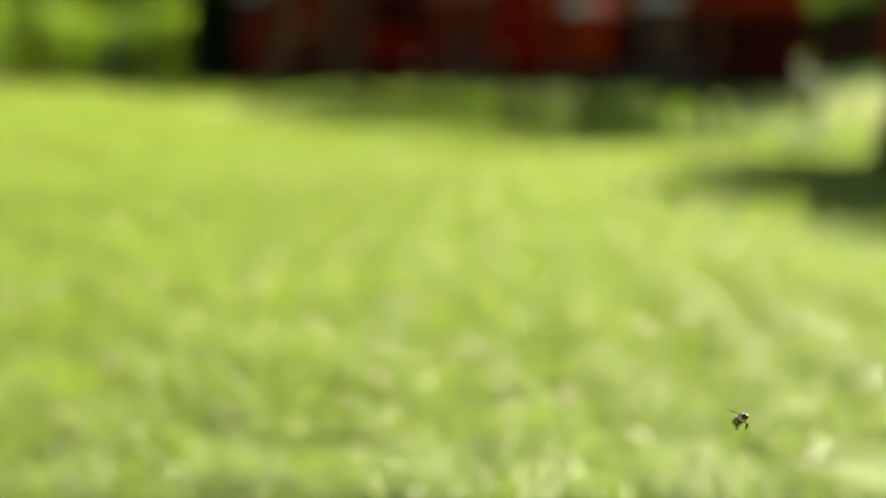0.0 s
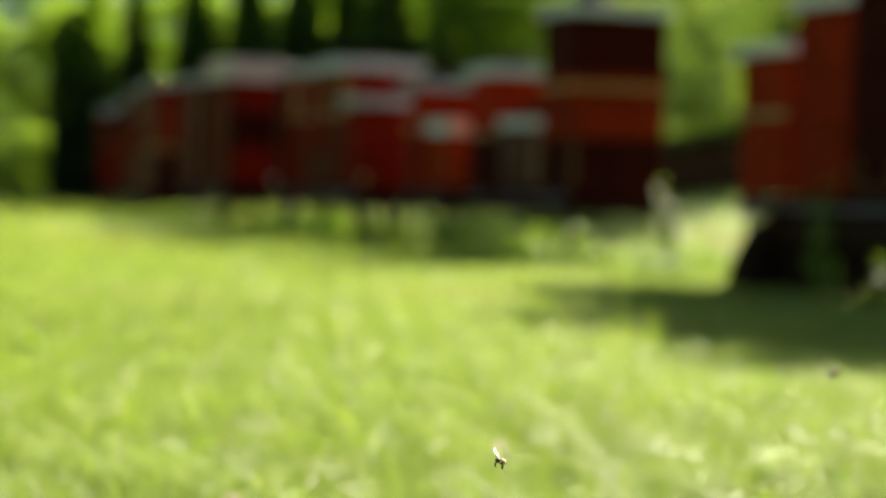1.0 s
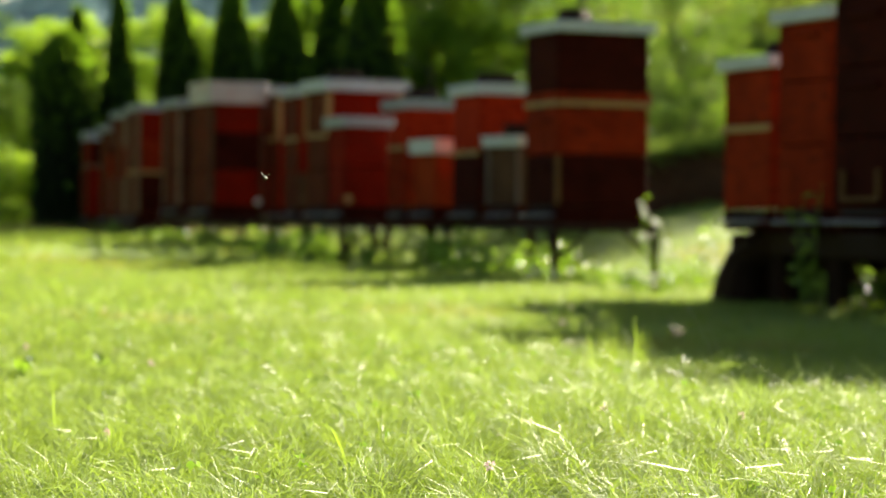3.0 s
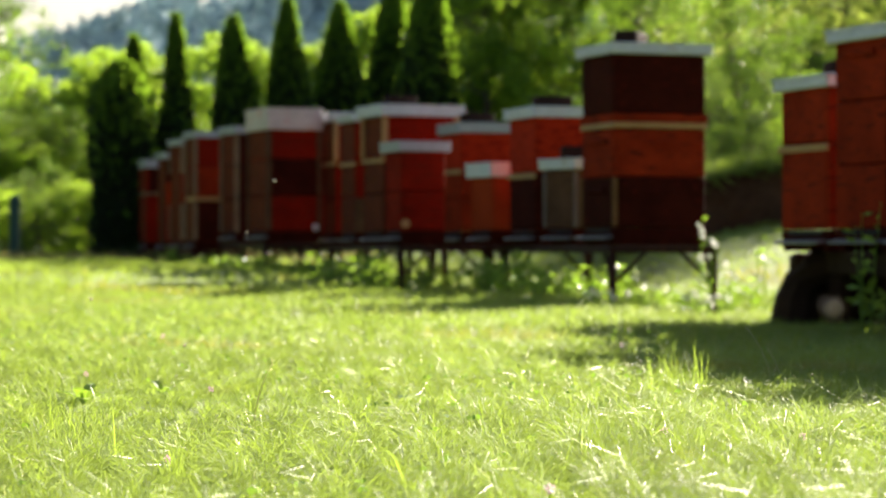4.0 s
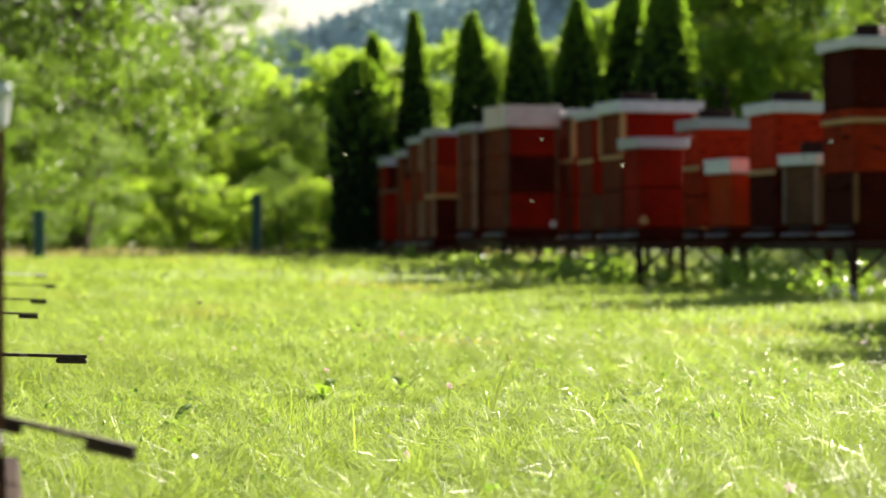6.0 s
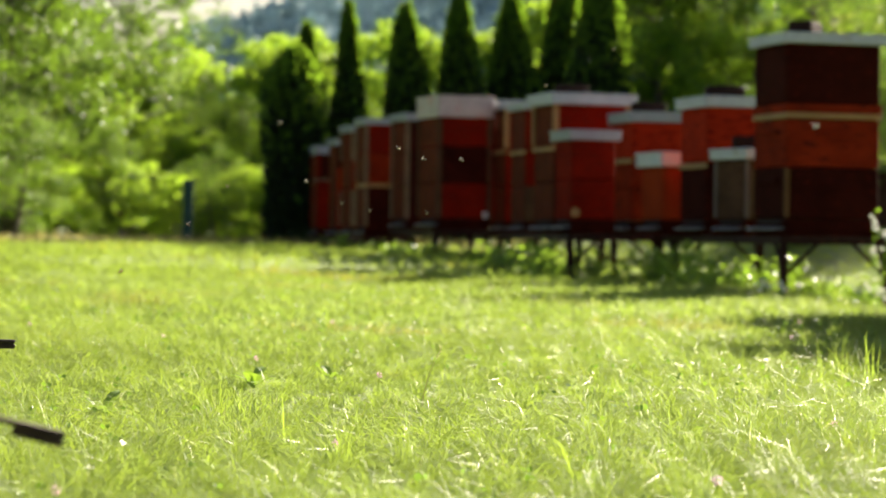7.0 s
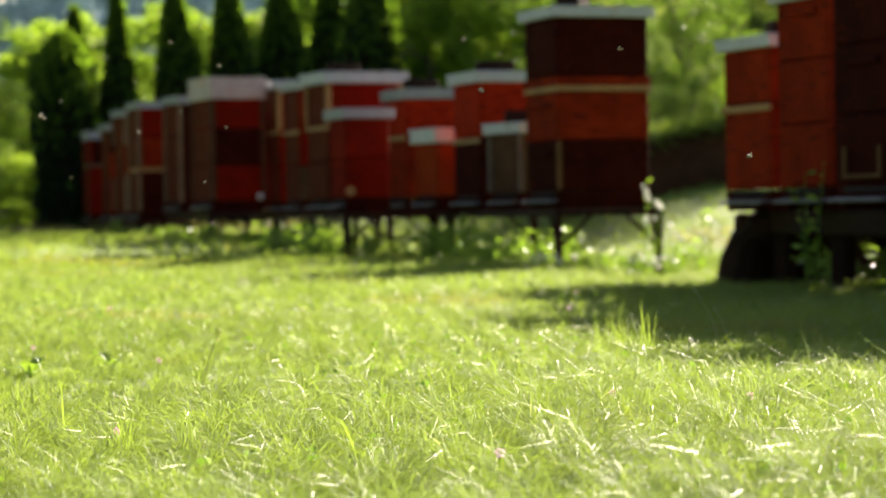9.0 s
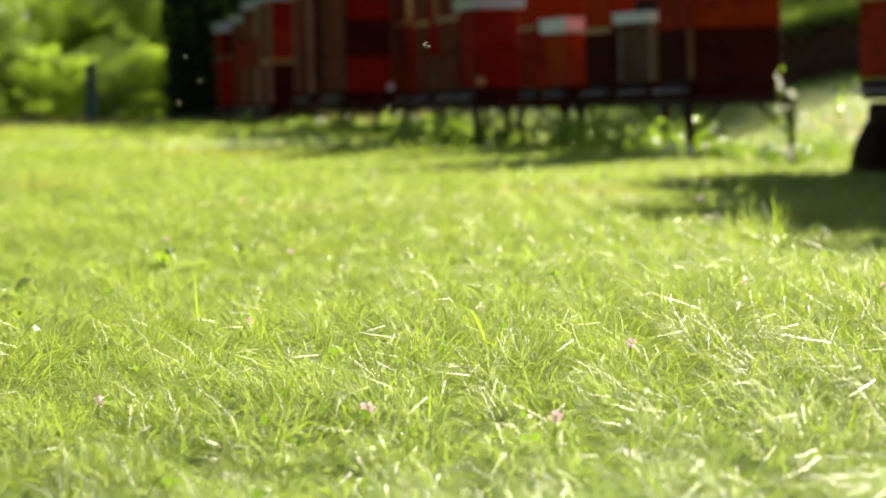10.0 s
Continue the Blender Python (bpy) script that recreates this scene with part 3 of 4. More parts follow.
# the row beside the camera: only its flight boards reach into the view
LEFT = [(-0.371, 1.82, 0.074), (-0.697, 3.09, 0.084), (-1.18, 4.79, 0.088), (-1.43, 5.89, 0.090), (-1.94, 8.13, 0.085), (-2.63, 10.80, 0.085)]
for k, (tx_, ty_, zb) in enumerate(LEFT):
    d = Vector((0.967, 0.255, 0)).normalized()
    o_ = (0.105, 0.13, 0.14, 0.14, 0.22, 0.30)[k]
    c = Vector((tx_, ty_, 0)) - d * (o_ + 0.24)
    turn = -math.degrees(math.atan2(-d.y, -d.x))
    off = Matrix.Rotation(radians(-turn), 3, "Z") @ Vector((0.24, 0.20, 0))
    hv = hive("beehive", (c.x - off.x, c.y - off.y), turn, zb, [(0.225, (M_BROWN, M_DARK, M_BROWN)[k % 3], "grip" if k else "")], W=0.40, L=0.48, cap=0.045, over=0.004, strip=M_TIMBER, group="row beside the camera",
              label=("weathered brown", "dark maroon", "weathered brown")[k % 3] + " single box beehive on low blocks with narrow flight boards", reach=0.015)
    hw = 0.08 if k == 5 else 0.007
    fb = part("flight_board", boxed(-o_ - 0.24, -0.235, -hw, hw, 0.0645, 0.0688, 0.001), M_CREAM if k == 5 else M_OLDBOARD, hv, "weathered flight board")
    fb.matrix_local = Matrix.Translation((-o_ - 0.24, 0, 0.067)) @ Matrix.Rotation(radians(-14 if k == 0 else -2), 4, "Y") @ Matrix.Translation((o_ + 0.24, 0, -0.067))
    for x0, x1 in ((-o_ - 0.24, -o_ - 0.20), (-0.256, -0.236)):
        part("cleat", boxed(x0, x1, -hw + 0.001, hw - 0.001, 0.057, 0.064, 0.002), M_OLDBOARD, fb)
    m = hv.matrix_world.copy()
    for sy in (-1, 1):
        bl = thing("support_block", Matrix.Translation((0, 0, -0.065)) @ m @ pose(0, sy * 0.14, 0), "dark old timber block under a hive", "block", "blocks under hives")
        part("block_body", boxed(-0.18, 0.2, -0.05, 0.05, -0.03, 0.065, 0.006), M_TIMBER, bl)

# ---- trees ----


def thuja(name, x, y, height, radius, seed, label, blunt=2.3):
    """A columnar thuja: dense dark sprays, lighter sprays at the tip and along the outside with sunlight painted into
    their colour.
    """
    r = np.random.default_rng(seed)
    th = thing(name, pose(x, y, gz(x, y)), label, "tree", "row of thujas")
    bm = bmesh.new()
    tube(bm, [(0, 0, -0.05), (0.02, 0, height * 0.5), (0, 0.01, height * 0.93)], [0.06, 0.035, 0.008])
    part("trunk", bm, M_BARK, th)
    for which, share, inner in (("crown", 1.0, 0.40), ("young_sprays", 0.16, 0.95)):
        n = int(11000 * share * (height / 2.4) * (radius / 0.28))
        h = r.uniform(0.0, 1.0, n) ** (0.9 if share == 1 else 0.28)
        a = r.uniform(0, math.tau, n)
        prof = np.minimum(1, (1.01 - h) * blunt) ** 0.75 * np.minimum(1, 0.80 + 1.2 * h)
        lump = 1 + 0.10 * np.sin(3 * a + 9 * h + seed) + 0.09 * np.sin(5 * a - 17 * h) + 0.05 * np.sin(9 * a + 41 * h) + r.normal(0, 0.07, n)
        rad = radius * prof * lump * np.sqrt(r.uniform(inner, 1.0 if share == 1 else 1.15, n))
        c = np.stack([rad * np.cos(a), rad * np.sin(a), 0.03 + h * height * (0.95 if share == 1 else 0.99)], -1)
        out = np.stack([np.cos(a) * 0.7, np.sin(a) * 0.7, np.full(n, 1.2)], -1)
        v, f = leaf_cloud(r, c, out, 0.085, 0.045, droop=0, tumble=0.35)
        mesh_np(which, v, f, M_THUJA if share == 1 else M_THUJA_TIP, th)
    return th


def px_up(y, py):
    return H + (441 - py) / LENS * y


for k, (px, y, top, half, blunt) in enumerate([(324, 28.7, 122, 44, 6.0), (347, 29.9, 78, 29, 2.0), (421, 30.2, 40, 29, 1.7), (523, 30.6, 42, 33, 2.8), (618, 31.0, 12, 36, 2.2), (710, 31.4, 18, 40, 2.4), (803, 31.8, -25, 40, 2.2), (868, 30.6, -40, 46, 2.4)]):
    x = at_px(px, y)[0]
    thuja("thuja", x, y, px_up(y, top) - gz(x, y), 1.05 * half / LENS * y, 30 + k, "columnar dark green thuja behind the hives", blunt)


def tree(name, seed, height, spread, trunk_r, leaf_mat, leaf, n_leaf, low=0.25, category="tree", label="", group=""):
    """A broadleaf tree or bush: tapered trunk, limbs, and leaves in clusters round the limb ends."""
    r = np.random.default_rng(seed)
    tr = thing(name, Matrix(), label, category, group)
    bm = bmesh.new()
    top = Vector((r.normal(0, 0.05) * height, r.normal(0, 0.05) * height, height * 0.86))
    mid = top * 0.5 + Vector((r.normal(0, 0.04) * height, 0, 0))
    tube(bm, [(0, 0, -0.1), mid, top], [trunk_r, trunk_r * 0.65, trunk_r * 0.12], 8)
    part("trunk", bm, M_BARK, tr)
    tips = []
    for k in range(26):
        h = low + (0.98 - low) * (k + r.uniform(0, 1)) / 26
        a = k * 2.4 + r.uniform(-0.5, 0.5)
        base = mid * (h / 0.43) if h < 0.43 else mid.lerp(top, min(1, (h - 0.43) / 0.43))
        reach = spread * (0.45 + 0.55 * math.sin(math.pi * min(1, 0.22 + 0.80 * (h - low) / (1 - low)))) * r.uniform(0.6, 1.1)
        end = Vector((math.cos(a) * reach, math.sin(a) * reach, h * height + reach * r.uniform(-0.1, 0.35)))
        knee = base.lerp(end, 0.5) + Vector((0, 0, 0.12 * reach))
        bm = bmesh.new()
        tube(bm, [base, knee, end], [trunk_r * 0.35, trunk_r * 0.2, trunk_r * 0.06], 5)
        part("limb", bm, M_BARK, tr)
        for q in range(3):
            p = knee.lerp(end, q / 2) + Vector(r.normal(0, 0.14 * spread, 3))
            tips.append((*p, spread * r.uniform(0.10, 0.26 if low > 0.05 else 0.18)))
    tips = np.array(tips)
    pick = r.integers(0, len(tips), n_leaf)
    d = unit(r.normal(0, 1, (n_leaf, 3)))
    c = tips[pick, :3] + d * (tips[pick, 3] * r.uniform(0.3, 1, n_leaf) ** 0.5)[:, None] * np.array([1.1, 1.1, 0.75])
    c[:, 2] = np.maximum(c[:, 2], 0.05)
    v, f = leaf_cloud(r, c, d, leaf, leaf * 0.55, droop=0.5)
    mesh_np("crown", v, f, leaf_mat, tr)
    return tr


def planted(src, places, turn_seed):
    """Put the tree itself at the first place and copies at the others: (x, y, scale)."""
    r = random.Random(turn_seed)
    for k, (x, y, s) in enumerate(places):
        m = pose(x, y, gz(x, y) - 0.05, 0, 0, r.uniform(0, 360))
        if k == 0:
            ob = src
            ob.matrix_world = m
        else:
            ob = copy_thing(src, m)
        ob.scale = (s, s, s * r.uniform(0.92, 1.08))


locust = tree("locust_tree", 1, 4.2, 1.9, 0.09, M_LEAF, 0.12, 15000, low=0.10, label="light green locust tree at the meadow edge", group="trees at the meadow edge")
bush = tree("bush", 2, 2.1, 1.5, 0.05, M_LEAF, 0.085, 11000, low=0.02, category="bush", label="bright green bush along the fence", group="bushes along the fence")
oak = tree("oak_tree", 3, 7.0, 3.0, 0.16, M_LEAF_DARK, 0.13, 13000, low=0.12, label="dark green leafy tree behind the hives", group="dark trees")
willow = tree("willow_tree", 5, 6.0, 2.4, 0.12, M_LEAF_PALE, 0.13, 4800, low=0.14, label="pale green slender leaved tree", group="pale trees")
planted(bush, [(-3.5, 40.5, 0.95), (-5.2, 41.2, 1.05), (-6.8, 39.9, 1.0), (-8.4, 40.1, 1.08), (-2.2, 40.5, 0.95), (-9.8, 38.5, 0.95), (-4.0, 36.5, 0.7), (-5.5, 36.7, 0.75), (-6.4, 35.7, 0.7), (-7.6, 36.1, 0.72), (-3.1, 36.9, 0.68), (-4.4, 44.4, 1.5), (-6.2, 44.8, 1.55), (-11.4, 36.3, 1.25), (-0.6, 37.7, 0.95), (1.2, 37.3, 1.0), (-7.8, 44.0, 1.5), (3.0, 36.1, 0.9), (13, 49.1, 1.8), (15.5, 49.1, 1.8), (8.6, 49.1, 1.6), (6.4, 51.1, 1.6), (10.8, 47.1, 1.6), (-3.3, 33.0, 0.42), (-4.1, 33.8, 0.5), (-5.0, 33.2, 0.45), (-5.9, 32.6, 0.5), (-6.9, 33.2, 0.5), (-7.9, 32.2, 0.45), (-2.7, 34.0, 0.5), (-9.0, 30.6, 0.5), (2.6, 21.2, 0.22), (3.7, 21.0, 0.2)], 1)
shrub = tree("shrub", 12, 2.0, 1.4, 0.05, M_LEAF_MID, 0.09, 5000, low=0.02, category="bush", label="green shrub above the earth bank, darkened in colour for shade", group="shrubs above the bank")
planted(shrub, [(2.3, 20.6, 0.17), (2.95, 20.8, 0.2), (3.3, 21.2, 0.22), (4.1, 21.0, 0.22), (3.1, 22.8, 0.36), (3.8, 23.4, 0.42), (4.6, 23.6, 0.40), (3.4, 25.9, 0.48), (4.3, 26.7, 0.5), (5.4, 24.7, 0.45), (5.2, 27.9, 0.55), (6.4, 26.3, 0.5)], 11)
planted(locust, [(-4.8, 46.2, 0.82), (-7.4, 45.6, 0.85), (-3.0, 47.5, 0.84), (-9.6, 42.2, 0.98), (-12, 43.2, 1.2), (-1.4, 51.1, 0.92), (0.2, 54.0, 1.0), (1.9, 53.0, 1.05), (1.5, 36.3, 0.85), (5.0, 42.2, 1.25)], 2)
pine = tree("pine_green_tree", 7, 6.4, 2.3, 0.13, M_LEAF_GREY, 0.11, 13000, low=0.12, label="tall grey-green tree with dark gaps between its boughs", group="dark trees")
planted(pine, [(-8.2, 31.0, 0.80), (-9.6, 33.0, 0.95), (-7.0, 39.3, 0.72), (-7.7, 33.5, 0.85), (-9.2, 36.0, 0.95)], 6)
# oaks at (7.4, 26.7), (5.9, 23.6): added beside the view to shade the bank
# small oaks, (-4.6, 32.6) to (-3.7, 38.0), stand in for shade gaps between bushes
planted(oak, [(4.6, 29.9, 0.17), (4.2, 28.7, 0.15), (-7.6, 27.9, 0.36), (-8.6, 28.3, 0.45), (-6.7, 29.5, 0.25), (1.6, 38.5, 0.5), (2.6, 42.2, 0.68), (4.0, 45.2, 0.78), (3.0, 52.0, 0.95), (-8.6, 36.5, 0.78), (-10.8, 36.5, 0.9), (-12.8, 39.3, 1.0), (7.4, 26.7, 0.5), (-8.0, 30.5, 0.42), (-8.6, 35.0, 0.8), (-4.6, 32.6, 0.17), (-3.4, 33.4, 0.20), (-6.0, 32.4, 0.20), (-2.9, 31.5, 0.15), (-5.3, 37.5, 0.36), (-3.7, 38.0, 0.34), (3.9, 25.0, 0.30), (3.2, 27.2, 0.36), (5.9, 23.6, 0.45)], 3)
planted(willow, [(4.7, 36.9, 0.68), (5.8, 38.5, 0.60)], 4)

hazel = tree("hazel_bush", 15, 2.2, 1.3, 0.05, M_LEAF_PALE, 0.095, 2800, low=0.05, category="bush", label="thin pale yellow-green hazel bush on the slope", group="pale trees")
planted(hazel, [(4.9, 30.6, 0.9), (5.7, 30.0, 1.0), (6.5, 31.2, 1.1), (5.2, 33.8, 1.2), (7.4, 32.2, 1.2)], 16)

# distant wooded hill; its haze is only the pale bluish base colour
hr = np.random.default_rng(8)
hx = np.linspace(-260, 260, 90)
hy = np.linspace(0, 1, 24)
HX, HT = np.meshgrid(hx, hy)


def hill_top(x):
    return np.clip(36 + (x + 81) * 0.26, 24, 78) + 1.8 * np.sin(x / 11) + 1.0 * np.sin(x / 4.1)


HZ = hill_top(HX) * smooth01(HT)
HY = 295 + 216 * HT + 8 * np.sin(HX / 30)
hi = np.arange(HX.size).reshape(HX.shape)
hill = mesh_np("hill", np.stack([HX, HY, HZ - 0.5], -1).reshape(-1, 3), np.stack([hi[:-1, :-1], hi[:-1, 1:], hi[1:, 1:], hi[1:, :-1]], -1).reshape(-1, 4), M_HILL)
tagged(hill, "distant wooded hill, bluish green with haze painted into its colour", "hill", kind="structure")
n = 2600
tx, tt = hr.uniform(-150, 150, n), hr.uniform(0.1, 1, n)
tz = hill_top(tx) * smooth01(tt)
ty = 295 + 216 * tt + 8 * np.sin(tx / 30)
pts = []
k = 26
d = unit(hr.normal(0, 1, (n, k, 3)))
size = hr.uniform(1.0, 2.4, (n, 1, 1))
c = np.stack([tx, ty, tz + 1.5], -1)[:, None] + d * size * np.array([0.8, 0.8, 1.35]) * hr.uniform(0.5, 1, (n, k, 1))
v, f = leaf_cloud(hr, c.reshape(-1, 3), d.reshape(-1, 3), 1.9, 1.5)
tagged(mesh_np("hill_woods", v, f, M_HILL), "far woods covering the hill, haze painted into their bluish green", "woods", kind="stuff")

# cut bank of brown earth behind the hives
bx, bt = np.meshgrid(np.linspace(1.9, 7.5, 90), np.linspace(0, 1, 12))
by = 18.78 + 0.20 * bt + 0.05 * np.sin(bx * 7) * np.sin(bt * 5 + bx * 3) + np.random.default_rng(6).normal(0, 0.012, bx.shape)
lo_, hi_ = ground_z(bx, np.full_like(bx, 18.66)) - 0.03, ground_z(bx, np.full_like(bx, 19.35)) + 0.01
bi = np.arange(bx.size).reshape(bx.shape)
bank = mesh_np("earth_bank", np.stack([bx, by, lo_ + (hi_ - lo_) * bt], -1).reshape(-1, 3), np.stack([bi[:-1, :-1], bi[:-1, 1:], bi[1:, 1:], bi[1:, :-1]], -1).reshape(-1, 4), M_EARTH)
tagged(bank, "low cut bank of bare brown earth", "earth bank", kind="structure")

# fence posts
for px, y, top in ((136, 29.1, 355), (-258, 23.6, 385)):
    x = at_px(px, y)[0]
    fp = thing("fence_post", pose(x, y, gz(x, y), 0, 1.0, 20), "dark green steel fence post at the meadow edge", "fence post", "fence posts")
    ht = px_up(y, top) - gz(x, y)
    part("post", boxed(-0.055, 0.055, -0.05, 0.05, -0.1, ht, 0.008), M_GREEN_POST, fp)
    part("post_cap", boxed(-0.06, 0.06, -0.055, 0.055, ht, ht + 0.015, 0.006), M_GREEN_POST, fp)

# ---- weeds, flowers ----


def weed(name, x, y, height, stems, leaf, seed, label, flowers=0, flower_mat=None, category="weed", z=None, spread=0.12):
    """A clump of stems with leaves; flowers: blossoms at each stem's head."""
    r = np.random.default_rng(seed)
    wd = thing(name, pose(x, y, gz(x, y) if z is None else z), label, category, "weeds round the stands")
    fl = []
    for k in range(stems):
        a = r.uniform(0, math.tau)
        h = height * r.uniform(0.55, 1.0)
        lean = spread * r.uniform(0.2, 1.0)
        p0 = Vector((r.normal(0, spread * 0.35), r.normal(0, spread * 0.35), -0.01))
        p2 = p0 + Vector((math.cos(a) * lean, math.sin(a) * lean, h))
        p1 = p0.lerp(p2, 0.55) + Vector((0, 0, h * 0.08))
        bm = bmesh.new()
        tube(bm, [p0, p1, p2], [0.004, 0.003, 0.0012], 5)
        st = part("stem", bm, M_WEED, wd)
        cs, ds = [], []
        for q in range(9):
            t = 0.1 + 0.88 * q / 8
            p = p0.lerp(p1, t / 0.55) if t < 0.55 else p1.lerp(p2, (t - 0.55) / 0.45)
            b = r.uniform(0, math.tau)
            cs.append(tuple(p))
            ds.append((math.cos(b), math.sin(b), 0.5))
        v, f = leaf_cloud(r, np.array(cs), np.array(ds), leaf, leaf * 0.5, droop=0.2, tumble=0.3)
        mesh_np("foliage", v, f, M_WEED, st)
        for q in range(flowers):
            fl.append(tuple(p1.lerp(p2, 0.35 + 0.65 * r.uniform(0, 1)) + Vector(r.normal(0, 0.010, 3))))
    if fl:
        c = np.repeat(np.array(fl), 7, 0)
        d = unit(r.normal(0, 1, c.shape))
        v, f = leaf_cloud(r, c, d, 0.017, 0.013, droop=0, tumble=0.1)
        mesh_np("blossom", v, f, flower_mat or M_WHITEFL, wd)
    return wd


weed("flowering_weed", 1.60, 11.59, 0.50, 4, 0.03, 11, "white flowering weed at the end of the hive stand", 5, M_WHITEFL, spread=0.10)
weed("flowering_weed", 1.50, 11.49, 0.14, 4, 0.03, 12, "low white flowering weed by a stand leg", 6, M_WHITEFL)
weed("flowering_weed", 1.10, 11.29, 0.12, 4, 0.03, 13, "low white flowering weed by a stand leg", 5, M_WHITEFL)
weed("nettle", 2.08, 12.96, 0.42, 2, 0.05, 14, "upright green nettle between the stands", spread=0.05)
weed("nettle", 1.78, 8.72, 0.52, 3, 0.05, 15, "green nettle climbing in front of the near hives", spread=0.05)
r_ = random.Random(5)
for k, (px, y) in enumerate([(690, 16.1), (730, 16.3), (765, 15.7), (800, 15.1), (835, 14.9), (985, 13.7), (1010, 13.9), (960, 14.1), (1050, 13.0), (1150, 12.4), (1235, 12.2), (1290, 12.1), (1330, 12.4), (500, 20.0), (530, 19.2), (560, 18.7), (600, 18.5), (640, 18.5), (470, 21.2), (420, 22.8), (1180, 13.0), (880, 14.7), (1400, 13.4), (705, 15.7), (750, 15.3), (780, 15.5), (820, 14.7), (1000, 13.6), (1030, 13.4), (1100, 12.5), (1265, 12.0), (1310, 11.8), (665, 16.9), (1430, 12.4), (1380, 12.0)]):
    x = at_px(px, y)[0]
    weed("weed_clump", x, y, r_.uniform(0.12, 0.27) * (0.6 if px > 1200 or px < 680 else 1), 10, 0.055 if px < 1200 else 0.035, 40 + k, "leafy green weeds growing under the hive stand", spread=0.2)
for k, (x, y) in enumerate([(2.2, 9.2), (2.05, 9.5)]):
    weed("weed_clump", x, y, 0.22, 9, 0.07, 80 + k, "leafy weeds in the shade of the near stand", spread=0.18)


def stalk(x, y, height, lean, seed, label):
    """A tall seeding grass stalk with a loose head."""
    r = np.random.default_rng(seed)
    st = thing("grass_stalk", pose(x, y, gz(x, y)), label, "grass stalk", "tall grass stalks")
    bm = bmesh.new()
    pts = [Vector((lean[0] * t * t, lean[1] * t * t, height * t)) for t in (0, 0.3, 0.6, 0.85, 1)]
    tube(bm, pts, [0.0013, 0.0012, 0.001, 0.0008, 0.0005], 5)
    part("stem", bm, M_GRASS_DRY, st)
    c = np.array([pts[3].lerp(pts[4], u) for u in np.linspace(0, 1, 12)])
    v, f = leaf_cloud(r, c, np.tile(np.array([[lean[0], lean[1], height]]), (12, 1)) * 4, 0.008, 0.002, droop=0, tumble=0.4)
    mesh_np("seed_head", v, f, M_GRASS_DRY, st)


stalk(0.835, 5.11, 0.13, (-0.055, 0.01), 1, "tall pale grass stalk bending before the shade")
stalk(0.850, 5.07, 0.085, (-0.03, 0.0), 2, "tall pale grass stalk bending before the shade")
stalk(-0.205, 3.83, 0.11, (0.03, 0.02), 3, "thin reddish grass stalk on the lawn")
stalk(0.72, 3.04, 0.10, (0.02, 0.0), 4, "thin pale grass stalk on the lawn")
stalk(0.60, 2.55, 0.09, (0.02, 0.01), 5, "thin pale grass stalk on the lawn")


def tuft(x, y, height, n, seed):
    """A standing tuft of longer grass."""
    r = np.random.default_rng(seed)
    tf = thing("grass_tuft", pose(x, y, gz(x, y)), "tuft of longer bright green grass in the lawn", "grass", "grass tufts")
    for k in range(n):
        a, lean = r.uniform(0, math.tau), r.uniform(0.1, 0.75)
        h, w = height * r.uniform(0.55, 1.0), 0.0011 * r.uniform(0.7, 1.3)
        u, sd = Vector((math.cos(a), math.sin(a), 0)), Vector((-math.sin(a), math.cos(a), 0))
        o = Vector((r.normal(0, 0.016), r.normal(0, 0.016), 0))
        bm = bmesh.new()
        rows = []
        for q in range(5):
            t = q / 4
            c = o + u * h * lean * t * t + Vector((0, 0, h * t * (1 - 0.25 * lean * t)))
            ww = w * (1 - 0.92 * t * t)
            rows.append((bm.verts.new(c - sd * ww), bm.verts.new(c + sd * ww)))
        for p, q in zip(rows, rows[1:]):
            bm.faces.new((p[0], p[1], q[1], q[0]))
        part("blade", bm, M_GRASS, tf)


for k, (x, y, h) in enumerate([(0.60, 4.62, 0.13), (0.56, 4.75, 0.11), (0.80, 4.22, 0.09), (0.42, 3.04, 0.08), (-0.25, 2.85, 0.08), (-0.5, 3.73, 0.08), (0.1, 4.12, 0.08), (0.62, 3.44, 0.08)]):
    tuft(x, y, h, 38, 500 + k)


def clover(x, y, h, pink, seed):
    r = np.random.default_rng(seed)
    cl = thing("clover_flower", pose(x, y, gz(x, y)), "small pinkish white clover flower in the lawn", "clover", "clover flowers")
    bm = bmesh.new()
    tube(bm, [(0, 0, 0), (0.004, 0.002, h)], [0.001, 0.0008], 5)
    part("stem", bm, M_WEED, cl)
    d = unit(r.normal(0, 1, (40, 3)))
    v, f = leaf_cloud(r, d * 0.002 + np.array([0.004, 0.002, h]), d, 0.0045, 0.0022, droop=0, tumble=0.1)
    mesh_np("blossom", v, f, M_CLOVER if pink else M_WHITEFL, cl)


for k in range(20):
    a, d = radians(r_.uniform(-13, 12)), 1.9 + 6.5 * r_.random() ** 1.6
    clover(d * math.sin(a), d * math.cos(a), r_.uniform(0.034, 0.05), r_.random() < 0.75, 200 + k)

# clover leaves scattered through the lawn
n = 3500
a, d = np.radians(rng.uniform(-16, 16, n)), np.sqrt(rng.uniform(1.6**2, 11**2, n))
patch = np.sin(d * 1.6 + a * 17) + np.sin(d * 0.7 - a * 26)
keep = patch + rng.normal(0, 0.5, n) > 0.2
a, d = a[keep], d[keep]
x, y = d * np.sin(a), d * np.cos(a)
c = np.repeat(np.stack([x, y, ground_z(x, y) + rng.uniform(0.02, 0.05, len(x))], -1), 3, 0)
t3 = np.tile(np.arange(3) * 2.094, len(x)) + np.repeat(rng.uniform(0, 6.28, len(x)), 3)
